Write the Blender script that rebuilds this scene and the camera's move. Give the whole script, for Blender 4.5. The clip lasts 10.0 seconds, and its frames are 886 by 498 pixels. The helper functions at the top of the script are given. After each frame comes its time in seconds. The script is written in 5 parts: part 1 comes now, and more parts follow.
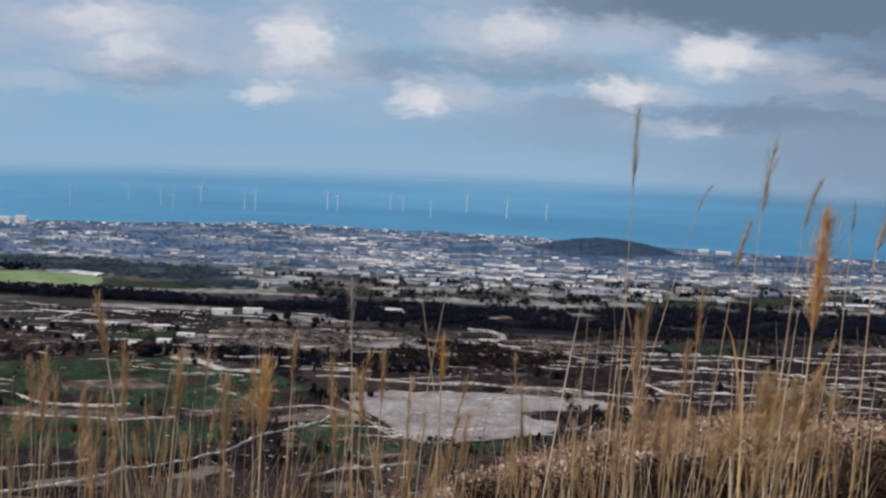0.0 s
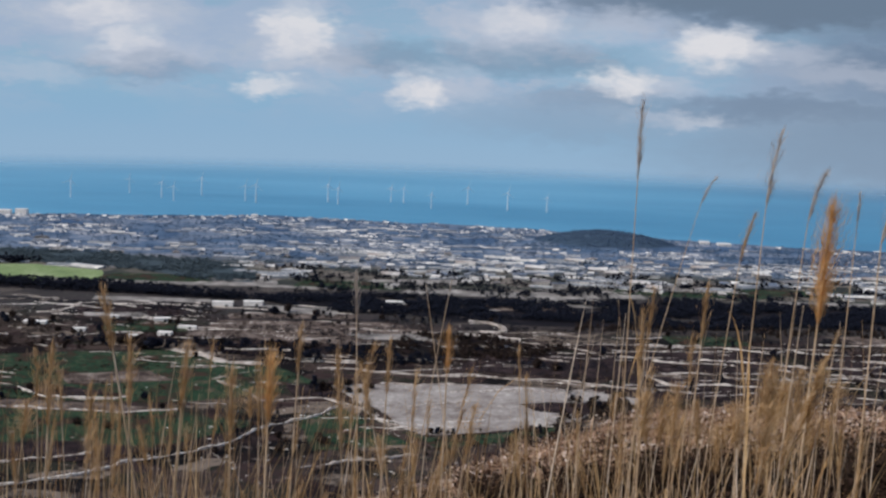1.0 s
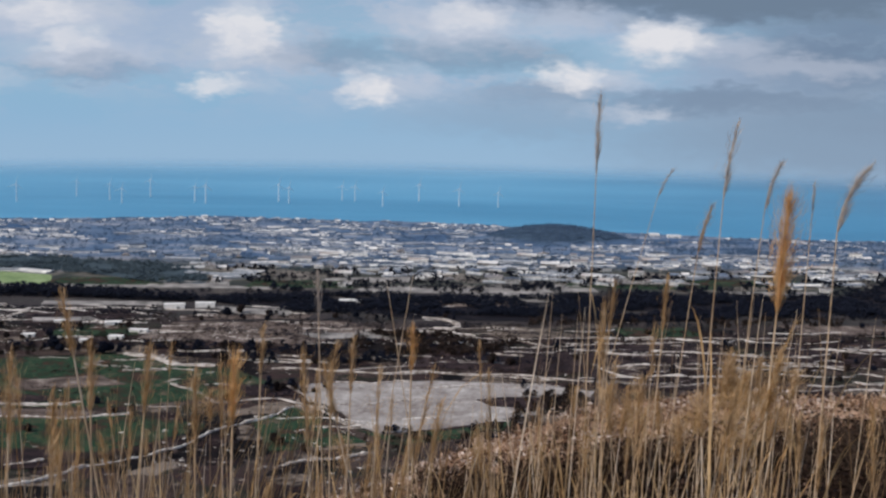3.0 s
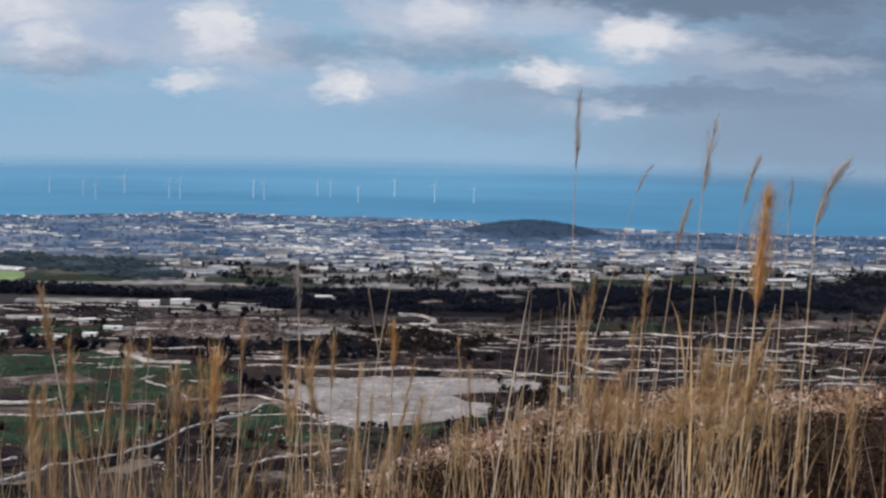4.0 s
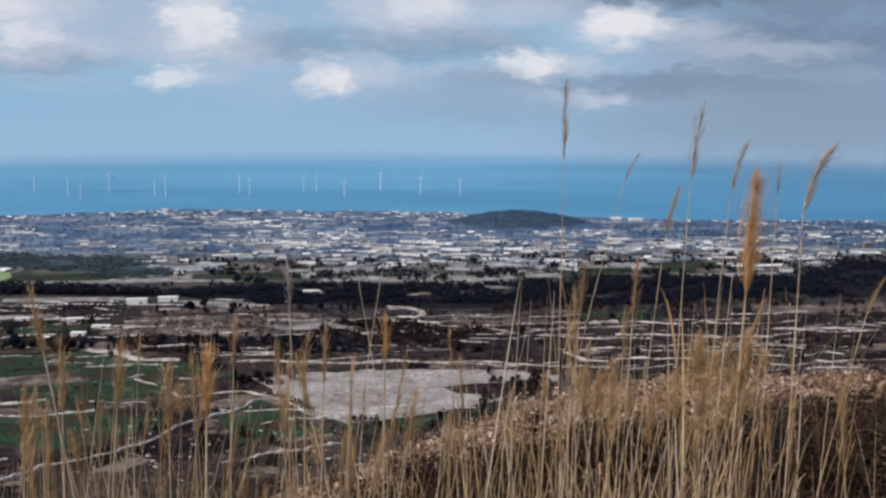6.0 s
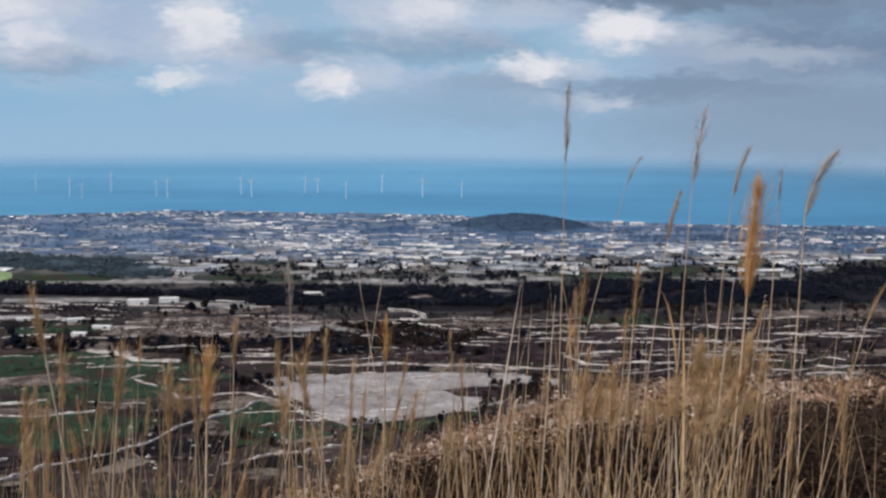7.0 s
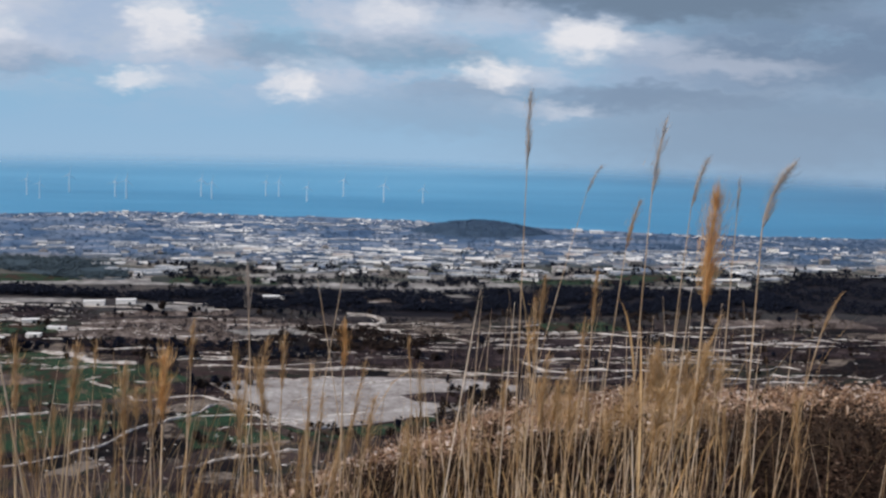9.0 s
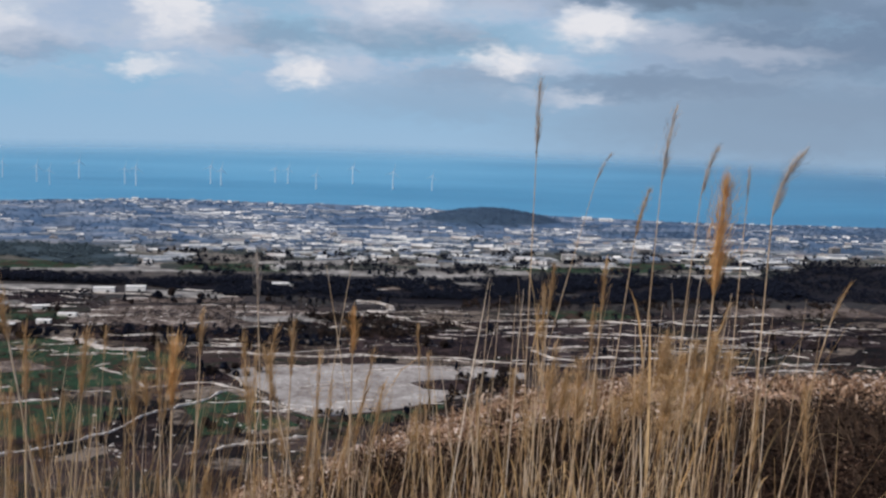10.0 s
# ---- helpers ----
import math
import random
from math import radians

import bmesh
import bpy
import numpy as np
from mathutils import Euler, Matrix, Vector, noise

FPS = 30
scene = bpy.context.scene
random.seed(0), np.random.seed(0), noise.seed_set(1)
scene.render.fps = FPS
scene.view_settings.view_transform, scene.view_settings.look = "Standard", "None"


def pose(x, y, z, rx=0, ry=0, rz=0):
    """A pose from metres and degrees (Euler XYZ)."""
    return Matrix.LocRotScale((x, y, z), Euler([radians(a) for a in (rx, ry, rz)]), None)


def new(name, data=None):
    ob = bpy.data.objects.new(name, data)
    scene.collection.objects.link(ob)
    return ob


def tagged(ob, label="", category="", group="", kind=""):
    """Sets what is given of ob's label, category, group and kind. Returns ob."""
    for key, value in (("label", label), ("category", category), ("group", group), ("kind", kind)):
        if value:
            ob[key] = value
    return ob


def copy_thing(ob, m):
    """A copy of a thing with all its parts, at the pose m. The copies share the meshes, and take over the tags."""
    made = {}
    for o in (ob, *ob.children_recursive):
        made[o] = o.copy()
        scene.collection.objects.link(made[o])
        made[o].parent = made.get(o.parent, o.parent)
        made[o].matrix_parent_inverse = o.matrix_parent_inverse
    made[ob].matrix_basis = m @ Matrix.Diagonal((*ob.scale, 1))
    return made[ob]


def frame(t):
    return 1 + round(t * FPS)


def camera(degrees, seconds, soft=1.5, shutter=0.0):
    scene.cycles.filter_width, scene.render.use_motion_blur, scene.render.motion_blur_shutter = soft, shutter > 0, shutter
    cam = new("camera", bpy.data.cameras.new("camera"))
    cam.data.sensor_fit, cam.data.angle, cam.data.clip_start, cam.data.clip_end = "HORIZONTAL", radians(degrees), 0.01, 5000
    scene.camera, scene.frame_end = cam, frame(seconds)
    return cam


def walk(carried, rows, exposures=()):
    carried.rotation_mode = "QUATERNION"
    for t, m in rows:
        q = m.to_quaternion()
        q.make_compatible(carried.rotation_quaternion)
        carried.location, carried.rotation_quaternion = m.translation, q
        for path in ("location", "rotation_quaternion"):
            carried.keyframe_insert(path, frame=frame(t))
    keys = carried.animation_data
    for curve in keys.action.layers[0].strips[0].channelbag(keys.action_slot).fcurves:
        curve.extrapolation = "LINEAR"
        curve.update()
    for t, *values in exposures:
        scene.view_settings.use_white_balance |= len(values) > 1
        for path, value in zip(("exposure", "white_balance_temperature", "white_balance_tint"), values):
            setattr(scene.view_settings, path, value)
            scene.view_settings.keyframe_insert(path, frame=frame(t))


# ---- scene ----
import itertools

EYE = 350.0


# ------------------------------------------------------------------ camera
cam = camera(41.3, 10.0, soft=2.55)
PATH = [
    (0.0, pose(-0.000, 0, EYE, 82.100, -2.200, 0.000)),
    (0.5, pose(-0.006, 0, EYE, 81.920, -2.278, 0.004)),
    (1.0, pose(-0.011, 0, EYE, 81.713, -2.070, 0.006)),
    (1.5, pose(-0.017, 0, EYE, 81.384, -1.922, -0.389)),
    (2.0, pose(-0.022, 0, EYE, 81.468, -1.322, -1.728)),
    (2.5, pose(-0.028, 0, EYE, 81.647, -1.300, -2.134)),
    (4.0, pose(-0.044, 0, EYE, 81.454, -1.290, -3.640)),
    (4.5, pose(-0.050, 0, EYE, 81.301, -1.493, -4.176)),
    (5.0, pose(-0.050, 0, EYE, 81.142, -1.112, -4.389)),
    (5.5, pose(-0.050, 0, EYE, 81.040, -0.203, -4.463)),
    (7.0, pose(-0.050, 0, EYE, 81.210, -0.599, -4.307)),
    (7.5, pose(-0.050, 0, EYE, 81.299, -1.242, -4.692)),
    (8.0, pose(-0.050, 0, EYE, 81.563, -1.654, -5.270)),
    (8.5, pose(-0.050, 0, EYE, 81.602, -1.890, -5.945)),
    (9.0, pose(-0.050, 0, EYE, 81.513, -1.748, -6.090)),
    (9.5, pose(-0.050, 0, EYE, 81.295, -1.662, -5.772)),
    (10.0, pose(-0.050, 0, EYE, 80.895, -1.829, -5.632)),
]
walk(cam, PATH, exposures=[(0.0, -0.02), (1.5, -0.02), (2.5, 0.05), (4.5, 0.06), (5.5, 0.11), (10.0, 0.12)])

# ------------------------------------------------------------------ world, sun
SUN_AZ, SUN_EL = -118.0, 42.0
world = bpy.data.worlds.new("world")
scene.world = world
world.use_nodes = True


class Nodes:
    """Short hand for building node trees."""

    def __init__(self, tree):
        self.tree = tree

    def add(self, kind):
        return self.tree.nodes.new(kind)

    def put(self, socket, value):
        if isinstance(value, bpy.types.NodeSocket):
            self.tree.links.new(value, socket)
        elif value is not None:
            socket.default_value = value

    def math(self, op, a, b=None, clamp=False):
        n = self.add("ShaderNodeMath")
        n.operation, n.use_clamp = op, clamp
        self.put(n.inputs[0], a)
        self.put(n.inputs[1], b)
        return n.outputs[0]

    def vec(self, op, a, b=None, out="Vector"):
        n = self.add("ShaderNodeVectorMath")
        n.operation = op
        self.put(n.inputs[0], a)
        self.put(n.inputs[1], b)
        return n.outputs[out]

    def xyz(self, x, y, z=0.0):
        n = self.add("ShaderNodeCombineXYZ")
        for s, v in zip(n.inputs, (x, y, z)):
            self.put(s, v)
        return n.outputs[0]

    def noise(self, vector, scale, detail=4.0, rough=0.55, out="Fac", distortion=0.0):
        n = self.add("ShaderNodeTexNoise")
        self.put(n.inputs["Vector"], vector)
        n.inputs["Scale"].default_value = scale
        n.inputs["Detail"].default_value = detail
        n.inputs["Roughness"].default_value = rough
        n.inputs["Distortion"].default_value = distortion
        return n.outputs[out]

    def step(self, value, a, b, lo=0.0, hi=1.0):
        n = self.add("ShaderNodeMapRange")
        n.interpolation_type = "SMOOTHSTEP"
        for s, v in zip(n.inputs, (value, a, b, lo, hi)):
            self.put(s, v)
        return n.outputs[0]

    def mix(self, fac, a, b, blend="MIX"):
        n = self.add("ShaderNodeMix")
        n.data_type, n.blend_type = "RGBA", blend
        self.put(n.inputs[0], fac)
        for s, v in ((n.inputs[6], a), (n.inputs[7], b)):
            self.put(s, (*v, 1.0) if isinstance(v, tuple) and len(v) == 3 else v)
        return n.outputs[2]

    def ramp(self, fac, stops):
        n = self.add("ShaderNodeValToRGB")
        self.put(n.inputs[0], fac)
        e = n.color_ramp.elements
        while len(e) < len(stops):
            e.new(0.5)
        for el, (p, c) in zip(e, stops):
            el.position, el.color = p, (*c, 1.0)
        return n.outputs[0]


def build_world():
    n = Nodes(world.node_tree)
    world.node_tree.nodes.clear()
    way = n.add("ShaderNodeTexCoord").outputs["Generated"]
    sky = n.add("ShaderNodeTexSky")
    sky.sky_type, sky.sun_disc = "NISHITA", False
    sky.sun_elevation, sky.sun_rotation = radians(SUN_EL), radians(SUN_AZ)
    sky.air_density, sky.dust_density, sky.ozone_density = 1.0, 0.6, 2.5
    n.put(sky.inputs["Vector"], n.vec("NORMALIZE", n.vec("ADD", way, (0.0, 0.0, 0.082))))
    part = n.add("ShaderNodeSeparateXYZ")
    n.put(part.inputs[0], way)
    az = n.math("MULTIPLY", n.math("ARCTAN2", part.outputs[0], part.outputs[1]), 57.2958)
    el = n.math("MULTIPLY", n.math("ARCSINE", part.outputs[2]), 57.2958)
    at = n.xyz(az, el)
    stretched = n.vec("MULTIPLY", at, (0.7, 1.7, 1.0))
    warp = n.vec("SUBTRACT", n.noise(stretched, 0.4, 3.0, 0.6, "Color"), (0.5, 0.5, 0.5))
    curl = n.vec("SUBTRACT", n.noise(stretched, 1.4, 4.0, 0.5, "Color"), (0.5, 0.5, 0.5))
    wisp = n.vec("SUBTRACT", n.noise(stretched, 3.2, 3.0, 0.5, "Color"), (0.5, 0.5, 0.5))
    warped = n.vec("ADD", n.vec("ADD", at, n.vec("MULTIPLY", warp, (3.0, 1.5, 0.0))), n.vec("MULTIPLY", curl, (1.9, 1.05, 0.0)))
    warped = n.vec("ADD", warped, n.vec("MULTIPLY", wisp, (0.55, 0.35, 0.0)))

    def blobs(rows, outer=1.35, inner=0.25):
        total = None
        for a, e, ra, re, strength in rows:
            q = n.vec("MULTIPLY", n.vec("SUBTRACT", warped, (a, e, 0.0)), (1 / ra, 1 / re, 0.0))
            m = n.step(n.vec("LENGTH", q, None, "Value"), outer, inner, 0.0, strength)
            total = m if total is None else n.math("MAXIMUM", total, m)
        return total

    haze = n.step(el, 7.0, -3.0)
    base = n.mix(n.math("MULTIPLY", haze, 0.92), sky.outputs[0], (2.3, 4.2, 6.3))
    low = n.step(el, -1.2, -4.0)
    base = n.mix(n.math("MULTIPLY", low, 0.7), base, (3.1, 4.6, 6.3))
    # broken cloud deck that thins out towards the horizon
    deck = n.noise(n.vec("MULTIPLY", warped, (0.085, 0.3, 1.0)), 1.0, 7.0, 0.6)
    veil = n.math("MULTIPLY", n.step(deck, 0.38, 0.58), n.step(el, -3.4, 0.6))
    base = n.mix(n.math("MULTIPLY", veil, 0.8), base, (3.7, 4.5, 6.05))
    thin = n.math("MULTIPLY", n.step(n.noise(n.vec("MULTIPLY", warped, (0.16, 0.6, 1.0)), 1.0, 7.0, 0.65), 0.47, 0.66), n.step(el, -3.0, 1.0))
    base = n.mix(n.math("MULTIPLY", thin, 0.5), base, (4.6, 5.2, 6.0))
    grey = blobs([(15.0, 4.0, 12.0, 1.6, 1.0), (18.0, -0.9, 9.0, 0.85, 0.9), (24.0, 1.6, 11.0, 3.0, 1.0), (-2.4, 0.9, 4.4, 0.8, 0.5),
                  (4.0, 1.0, 6.0, 1.0, 0.55), (9.0, -0.8, 6.0, 0.7, 0.4), (-14.0, 0.1, 3.4, 0.7, 0.4), (26.0, -1.4, 10.0, 1.2, 0.7)])
    grey = n.math("MULTIPLY", grey, n.step(n.noise(n.vec("MULTIPLY", warped, (0.2, 0.6, 1.0)), 1.0, 6.0, 0.6), 0.2, 0.55, 0.6, 1.0))
    base = n.mix(grey, base, (1.7, 2.4, 3.5))
    storm = blobs([(17.0, 4.7, 12.0, 2.0, 1.0), (7.5, 4.3, 3.5, 0.7, 0.6)], 1.15, 0.6)
    base = n.mix(storm, base, (1.5, 2.1, 2.95))
    murk = blobs([(22.0, -2.6, 13.0, 2.6, 0.85), (8.0, -1.9, 9.0, 1.2, 0.4)])
    base = n.mix(murk, base, (2.3, 3.1, 4.25))
    pale = blobs([(-15.8, 2.4, 4.0, 1.1, 0.7), (3.2, 2.5, 4.0, 1.5, 0.65), (-14.4, 0.9, 3.4, 0.9, 0.65), (8.0, 2.8, 2.6, 0.9, 0.55), (-7.2, 1.3, 2.8, 1.5, 0.5),
                  (11.6, -1.5, 2.6, 0.4, 0.4), (19.6, 0.8, 5.0, 0.6, 0.45), (-0.2, 0.2, 2.2, 0.7, 0.35), (13.4, 1.5, 3.2, 0.9, 0.5), (-19.0, -0.4, 2.6, 0.5, 0.4),
                  (0.4, -0.5, 2.6, 0.8, 0.5), (10.0, 0.0, 2.6, 0.7, 0.45), (15.2, 1.5, 3.4, 0.8, 0.55), (-5.4, 0.9, 2.4, 1.2, 0.4), (-7.4, -0.6, 2.2, 0.5, 0.4)])
    base = n.mix(pale, base, (5.2, 5.6, 6.6))
    white = blobs([(-7.0, 1.9, 1.7, 1.4, 0.85), (-14.6, 1.3, 1.5, 0.6, 0.6), (-16.0, 2.6, 1.8, 0.7, 0.6), (-8.5, -0.6, 1.35, 0.5, 0.7),
                   (-1.1, -0.6, 1.45, 0.8, 0.9), (8.5, 0.15, 1.65, 0.8, 0.95), (13.0, 1.85, 2.2, 0.85, 0.9), (3.6, 2.9, 2.2, 0.8, 0.6),
                   (12.0, -1.45, 1.2, 0.3, 0.25)], 1.4, 0.35)
    puff = n.step(n.noise(warped, 0.8, 5.0, 0.55), 0.28, 0.62, 0.55, 1.0)
    base = n.mix(n.math("MULTIPLY", white, puff), base, (7.5, 7.45, 7.75))
    back = n.add("ShaderNodeBackground")
    n.put(back.inputs["Color"], base)
    back.inputs["Strength"].default_value = 0.1
    out = n.add("ShaderNodeOutputWorld")
    n.tree.links.new(back.outputs[0], out.inputs[0])


build_world()
sun_light = bpy.data.lights.new("sun", "SUN")
sun_light.energy, sun_light.angle, sun_light.color = 3.7, radians(0.6), (1.0, 0.91, 0.8)
sun = new("sun", sun_light)
s_az, s_el = radians(SUN_AZ), radians(SUN_EL)
sun_way = Vector((math.sin(s_az) * math.cos(s_el), math.cos(s_az) * math.cos(s_el), math.sin(s_el)))
sun.matrix_world = Matrix.Translation((0, -20, 500)) @ sun_way.to_track_quat("Z", "Y").to_matrix().to_4x4()


# ------------------------------------------------------------------ materials
def material(name, build):
    m = bpy.data.materials.new(name)
    m.use_nodes = True
    n = Nodes(m.node_tree)
    shader = m.node_tree.nodes["Principled BSDF"]
    build(n, shader)
    return m


def surface(name, stops, scale=1.0, fine=12.0, rough=0.85, bump=0.3, distance=0.02, random_by=None, spread=0.25, glow=0.0, metal=0.0, spec=0.06):
    """A ramp over coarse and fine noise, with bump; random_by 'island' or 'object' shifts pieces along the ramp."""

    def build(n, s):
        at = n.add("ShaderNodeTexCoord").outputs["Object"]
        big = n.noise(at, scale, 4.0)
        small = n.noise(at, scale * fine, 5.0, 0.6)
        f = n.math("ADD", n.math("MULTIPLY", big, 1.0), n.math("MULTIPLY", small, 0.75))
        f = n.math("SUBTRACT", f, 0.375)
        if random_by == "island":
            r = n.add("ShaderNodeNewGeometry").outputs["Random Per Island"]
        elif random_by == "object":
            r = n.add("ShaderNodeObjectInfo").outputs["Random"]
        else:
            r = None
        if r is not None:
            f = n.math("ADD", f, n.math("MULTIPLY", n.math("SUBTRACT", r, 0.5), spread * 2))
        n.put(s.inputs["Base Color"], n.ramp(f, stops))
        s.inputs["Roughness"].default_value = rough
        s.inputs["Metallic"].default_value = metal
        s.inputs["Specular IOR Level"].default_value = spec
        if bump:
            b = n.add("ShaderNodeBump")
            b.inputs["Strength"].default_value = bump
            b.inputs["Distance"].default_value = distance
            n.put(b.inputs["Height"], small)
            n.put(s.inputs["Normal"], b.outputs[0])
        if glow:
            t = n.add("ShaderNodeBsdfTranslucent")
            n.put(t.inputs["Color"], n.ramp(f, stops))
            m = n.add("ShaderNodeMixShader")
            m.inputs[0].default_value = glow
            n.tree.links.new(s.outputs[0], m.inputs[1])
            n.tree.links.new(t.outputs[0], m.inputs[2])
            n.tree.links.new(m.outputs[0], n.tree.nodes["Material Output"].inputs[0])

    return material(name, build)


def ground_build(n, s):
    at = n.add("ShaderNodeTexCoord").outputs["Object"]
    warp = n.vec("MULTIPLY", n.vec("SUBTRACT", n.noise(at, 0.012, 3.0, 0.5, "Color"), (0.5, 0.5, 0.5)), (60.0, 60.0, 0.0))
    q = n.vec("MULTIPLY", n.vec("ADD", at, warp), (1 / 62.0, 1 / 44.0, 0.0))
    cells = n.add("ShaderNodeTexVoronoi")
    n.put(cells.inputs["Vector"], q)
    cells.inputs["Scale"].default_value = 1.0
    pick = n.add("ShaderNodeSeparateColor")
    n.put(pick.inputs[0], cells.outputs["Color"])
    grain = n.noise(at, 0.16, 6.0, 0.65)
    fine = n.noise(at, 0.9, 5.0, 0.6)
    rows = n.noise(n.vec("MULTIPLY", n.vec("ADD", at, warp), (0.35, 1.0, 1.0)), 0.05, 5.0, 0.7)
    shift = n.math("ADD", pick.outputs[0], n.math("MULTIPLY", n.math("SUBTRACT", grain, 0.5), 0.55))
    shift = n.math("ADD", shift, n.math("MULTIPLY", n.math("SUBTRACT", rows, 0.5), 0.9))
    plain = n.ramp(shift, [(0.0, (0.007, 0.007, 0.008)), (0.2, (0.017, 0.012, 0.013)), (0.42, (0.042, 0.028, 0.028)), (0.58, (0.014, 0.019, 0.014)),
                           (0.74, (0.068, 0.049, 0.045)), (0.88, (0.016, 0.013, 0.013)), (1.0, (0.16, 0.13, 0.11))])
    speck = n.step(n.noise(n.vec("MULTIPLY", at, (0.45, 1.0, 1.0)), 0.15, 6.0, 0.75), 0.60, 0.67)
    plain = n.mix(n.math("MULTIPLY", speck, 0.7), plain, (0.33, 0.28, 0.255))
    part = n.add("ShaderNodeSeparateXYZ")
    n.put(part.inputs[0], at)
    # farther farmland greyed, distance haze mixed into its colour
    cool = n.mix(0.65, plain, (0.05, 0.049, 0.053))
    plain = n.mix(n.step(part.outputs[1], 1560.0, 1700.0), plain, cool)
    # allotments and yards between the woods and the town
    plots = n.ramp(n.math("ADD", n.math("MULTIPLY", rows, 0.7), n.math("MULTIPLY", pick.outputs[2], 0.3)),
                   [(0.3, (0.028, 0.034, 0.035)), (0.45, (0.062, 0.066, 0.06)), (0.6, (0.13, 0.118, 0.108)), (0.75, (0.25, 0.22, 0.2))])
    plain = n.mix(n.step(n.math("ADD", part.outputs[1], n.math("MULTIPLY", grain, 120.0)), 1930.0, 1990.0), plain, plots)
    # town land, gardens and yards, with distance haze painted in as blue
    hazy_yards = n.ramp(n.math("ADD", n.math("MULTIPLY", n.noise(n.vec("MULTIPLY", at, (0.4, 1.0, 1.0)), 0.016, 5.0, 0.6), 0.7), n.math("MULTIPLY", pick.outputs[1], 0.3)),
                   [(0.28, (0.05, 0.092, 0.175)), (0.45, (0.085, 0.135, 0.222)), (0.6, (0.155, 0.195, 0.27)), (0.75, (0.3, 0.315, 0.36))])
    plain = n.mix(n.step(n.math("ADD", part.outputs[1], n.math("MULTIPLY", grain, 160.0)), 2170.0, 2330.0), plain, hazy_yards)
    # hill scrub, its blue the haze painted in at that distance
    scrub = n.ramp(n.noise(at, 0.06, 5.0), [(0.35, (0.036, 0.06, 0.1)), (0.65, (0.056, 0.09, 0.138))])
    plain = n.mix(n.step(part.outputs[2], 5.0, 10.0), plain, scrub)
    # hilltop soil near black, the shade of the slope's hollows painted in
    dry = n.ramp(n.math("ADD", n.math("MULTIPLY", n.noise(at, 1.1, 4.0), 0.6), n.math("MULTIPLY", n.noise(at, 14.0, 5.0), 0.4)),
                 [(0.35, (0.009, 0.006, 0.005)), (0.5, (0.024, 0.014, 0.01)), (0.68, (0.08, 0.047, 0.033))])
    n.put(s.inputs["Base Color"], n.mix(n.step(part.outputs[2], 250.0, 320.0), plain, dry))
    s.inputs["Roughness"].default_value = 0.95
    s.inputs["Specular IOR Level"].default_value = 0.03
    b = n.add("ShaderNodeBump")
    b.inputs["Strength"].default_value = 0.6
    b.inputs["Distance"].default_value = 0.5
    n.put(b.inputs["Height"], fine)
    n.put(s.inputs["Normal"], b.outputs[0])


def sea_build(n, s):
    at = n.add("ShaderNodeTexCoord").outputs["Object"]
    streak = n.noise(n.vec("MULTIPLY", at, (0.0016, 0.006, 1.0)), 1.0, 5.0, 0.6)
    wide = n.noise(n.vec("MULTIPLY", at, (0.0006, 0.0018, 1.0)), 1.0, 3.0, 0.5)
    f = n.math("ADD", n.math("ADD", n.math("MULTIPLY", streak, 0.22), 0.14), n.math("MULTIPLY", wide, 0.5))
    part = n.add("ShaderNodeSeparateXYZ")
    n.put(part.inputs[0], at)
    # water darker towards the right, a cloud shadow painted into its colour
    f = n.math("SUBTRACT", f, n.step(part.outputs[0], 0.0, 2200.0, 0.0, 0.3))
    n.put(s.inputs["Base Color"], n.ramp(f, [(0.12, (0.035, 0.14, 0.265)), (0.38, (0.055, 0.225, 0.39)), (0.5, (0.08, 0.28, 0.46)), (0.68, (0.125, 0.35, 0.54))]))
    s.inputs["Roughness"].default_value = 0.6
    s.inputs["Specular IOR Level"].default_value = 0.3
    # far water fades to transparent, imitating haze up to the horizon
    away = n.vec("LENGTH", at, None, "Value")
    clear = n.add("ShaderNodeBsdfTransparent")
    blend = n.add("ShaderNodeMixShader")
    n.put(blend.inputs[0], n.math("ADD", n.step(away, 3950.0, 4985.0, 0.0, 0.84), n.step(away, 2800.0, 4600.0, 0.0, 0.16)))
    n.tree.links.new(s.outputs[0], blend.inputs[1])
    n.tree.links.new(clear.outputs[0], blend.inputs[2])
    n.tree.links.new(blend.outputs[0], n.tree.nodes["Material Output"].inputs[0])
    b = n.add("ShaderNodeBump")
    b.inputs["Strength"].default_value = 0.8
    b.inputs["Distance"].default_value = 1.5
    n.put(b.inputs["Height"], n.noise(at, 0.12, 4.0, 0.6))
    n.put(s.inputs["Normal"], b.outputs[0])


GROUND = material("ground", ground_build)
SEA = material("sea", sea_build)
# pines near black, their blue cast an aerial tint in the colour
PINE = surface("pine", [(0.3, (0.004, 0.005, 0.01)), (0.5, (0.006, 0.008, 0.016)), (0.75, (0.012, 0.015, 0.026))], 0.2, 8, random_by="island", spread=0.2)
# distant tree colours, paler and bluer with haze painted in
HAZY_FARWOOD = surface("hazy_far_wood", [(0.3, (0.045, 0.079, 0.14)), (0.5, (0.063, 0.105, 0.178)), (0.75, (0.082, 0.13, 0.205))], 0.05, 8, random_by="island", spread=0.2)
HAZY_DEEPWOOD = surface("hazy_deep_wood", [(0.3, (0.034, 0.051, 0.068)), (0.5, (0.048, 0.069, 0.086)), (0.75, (0.067, 0.091, 0.105))], 0.05, 8, random_by="island", spread=0.2)
DARK_FLOOR = surface("near_black_floor", [(0.3, (0.006, 0.006, 0.009)), (0.55, (0.011, 0.01, 0.014)), (0.8, (0.024, 0.02, 0.022))], 0.05, 8)
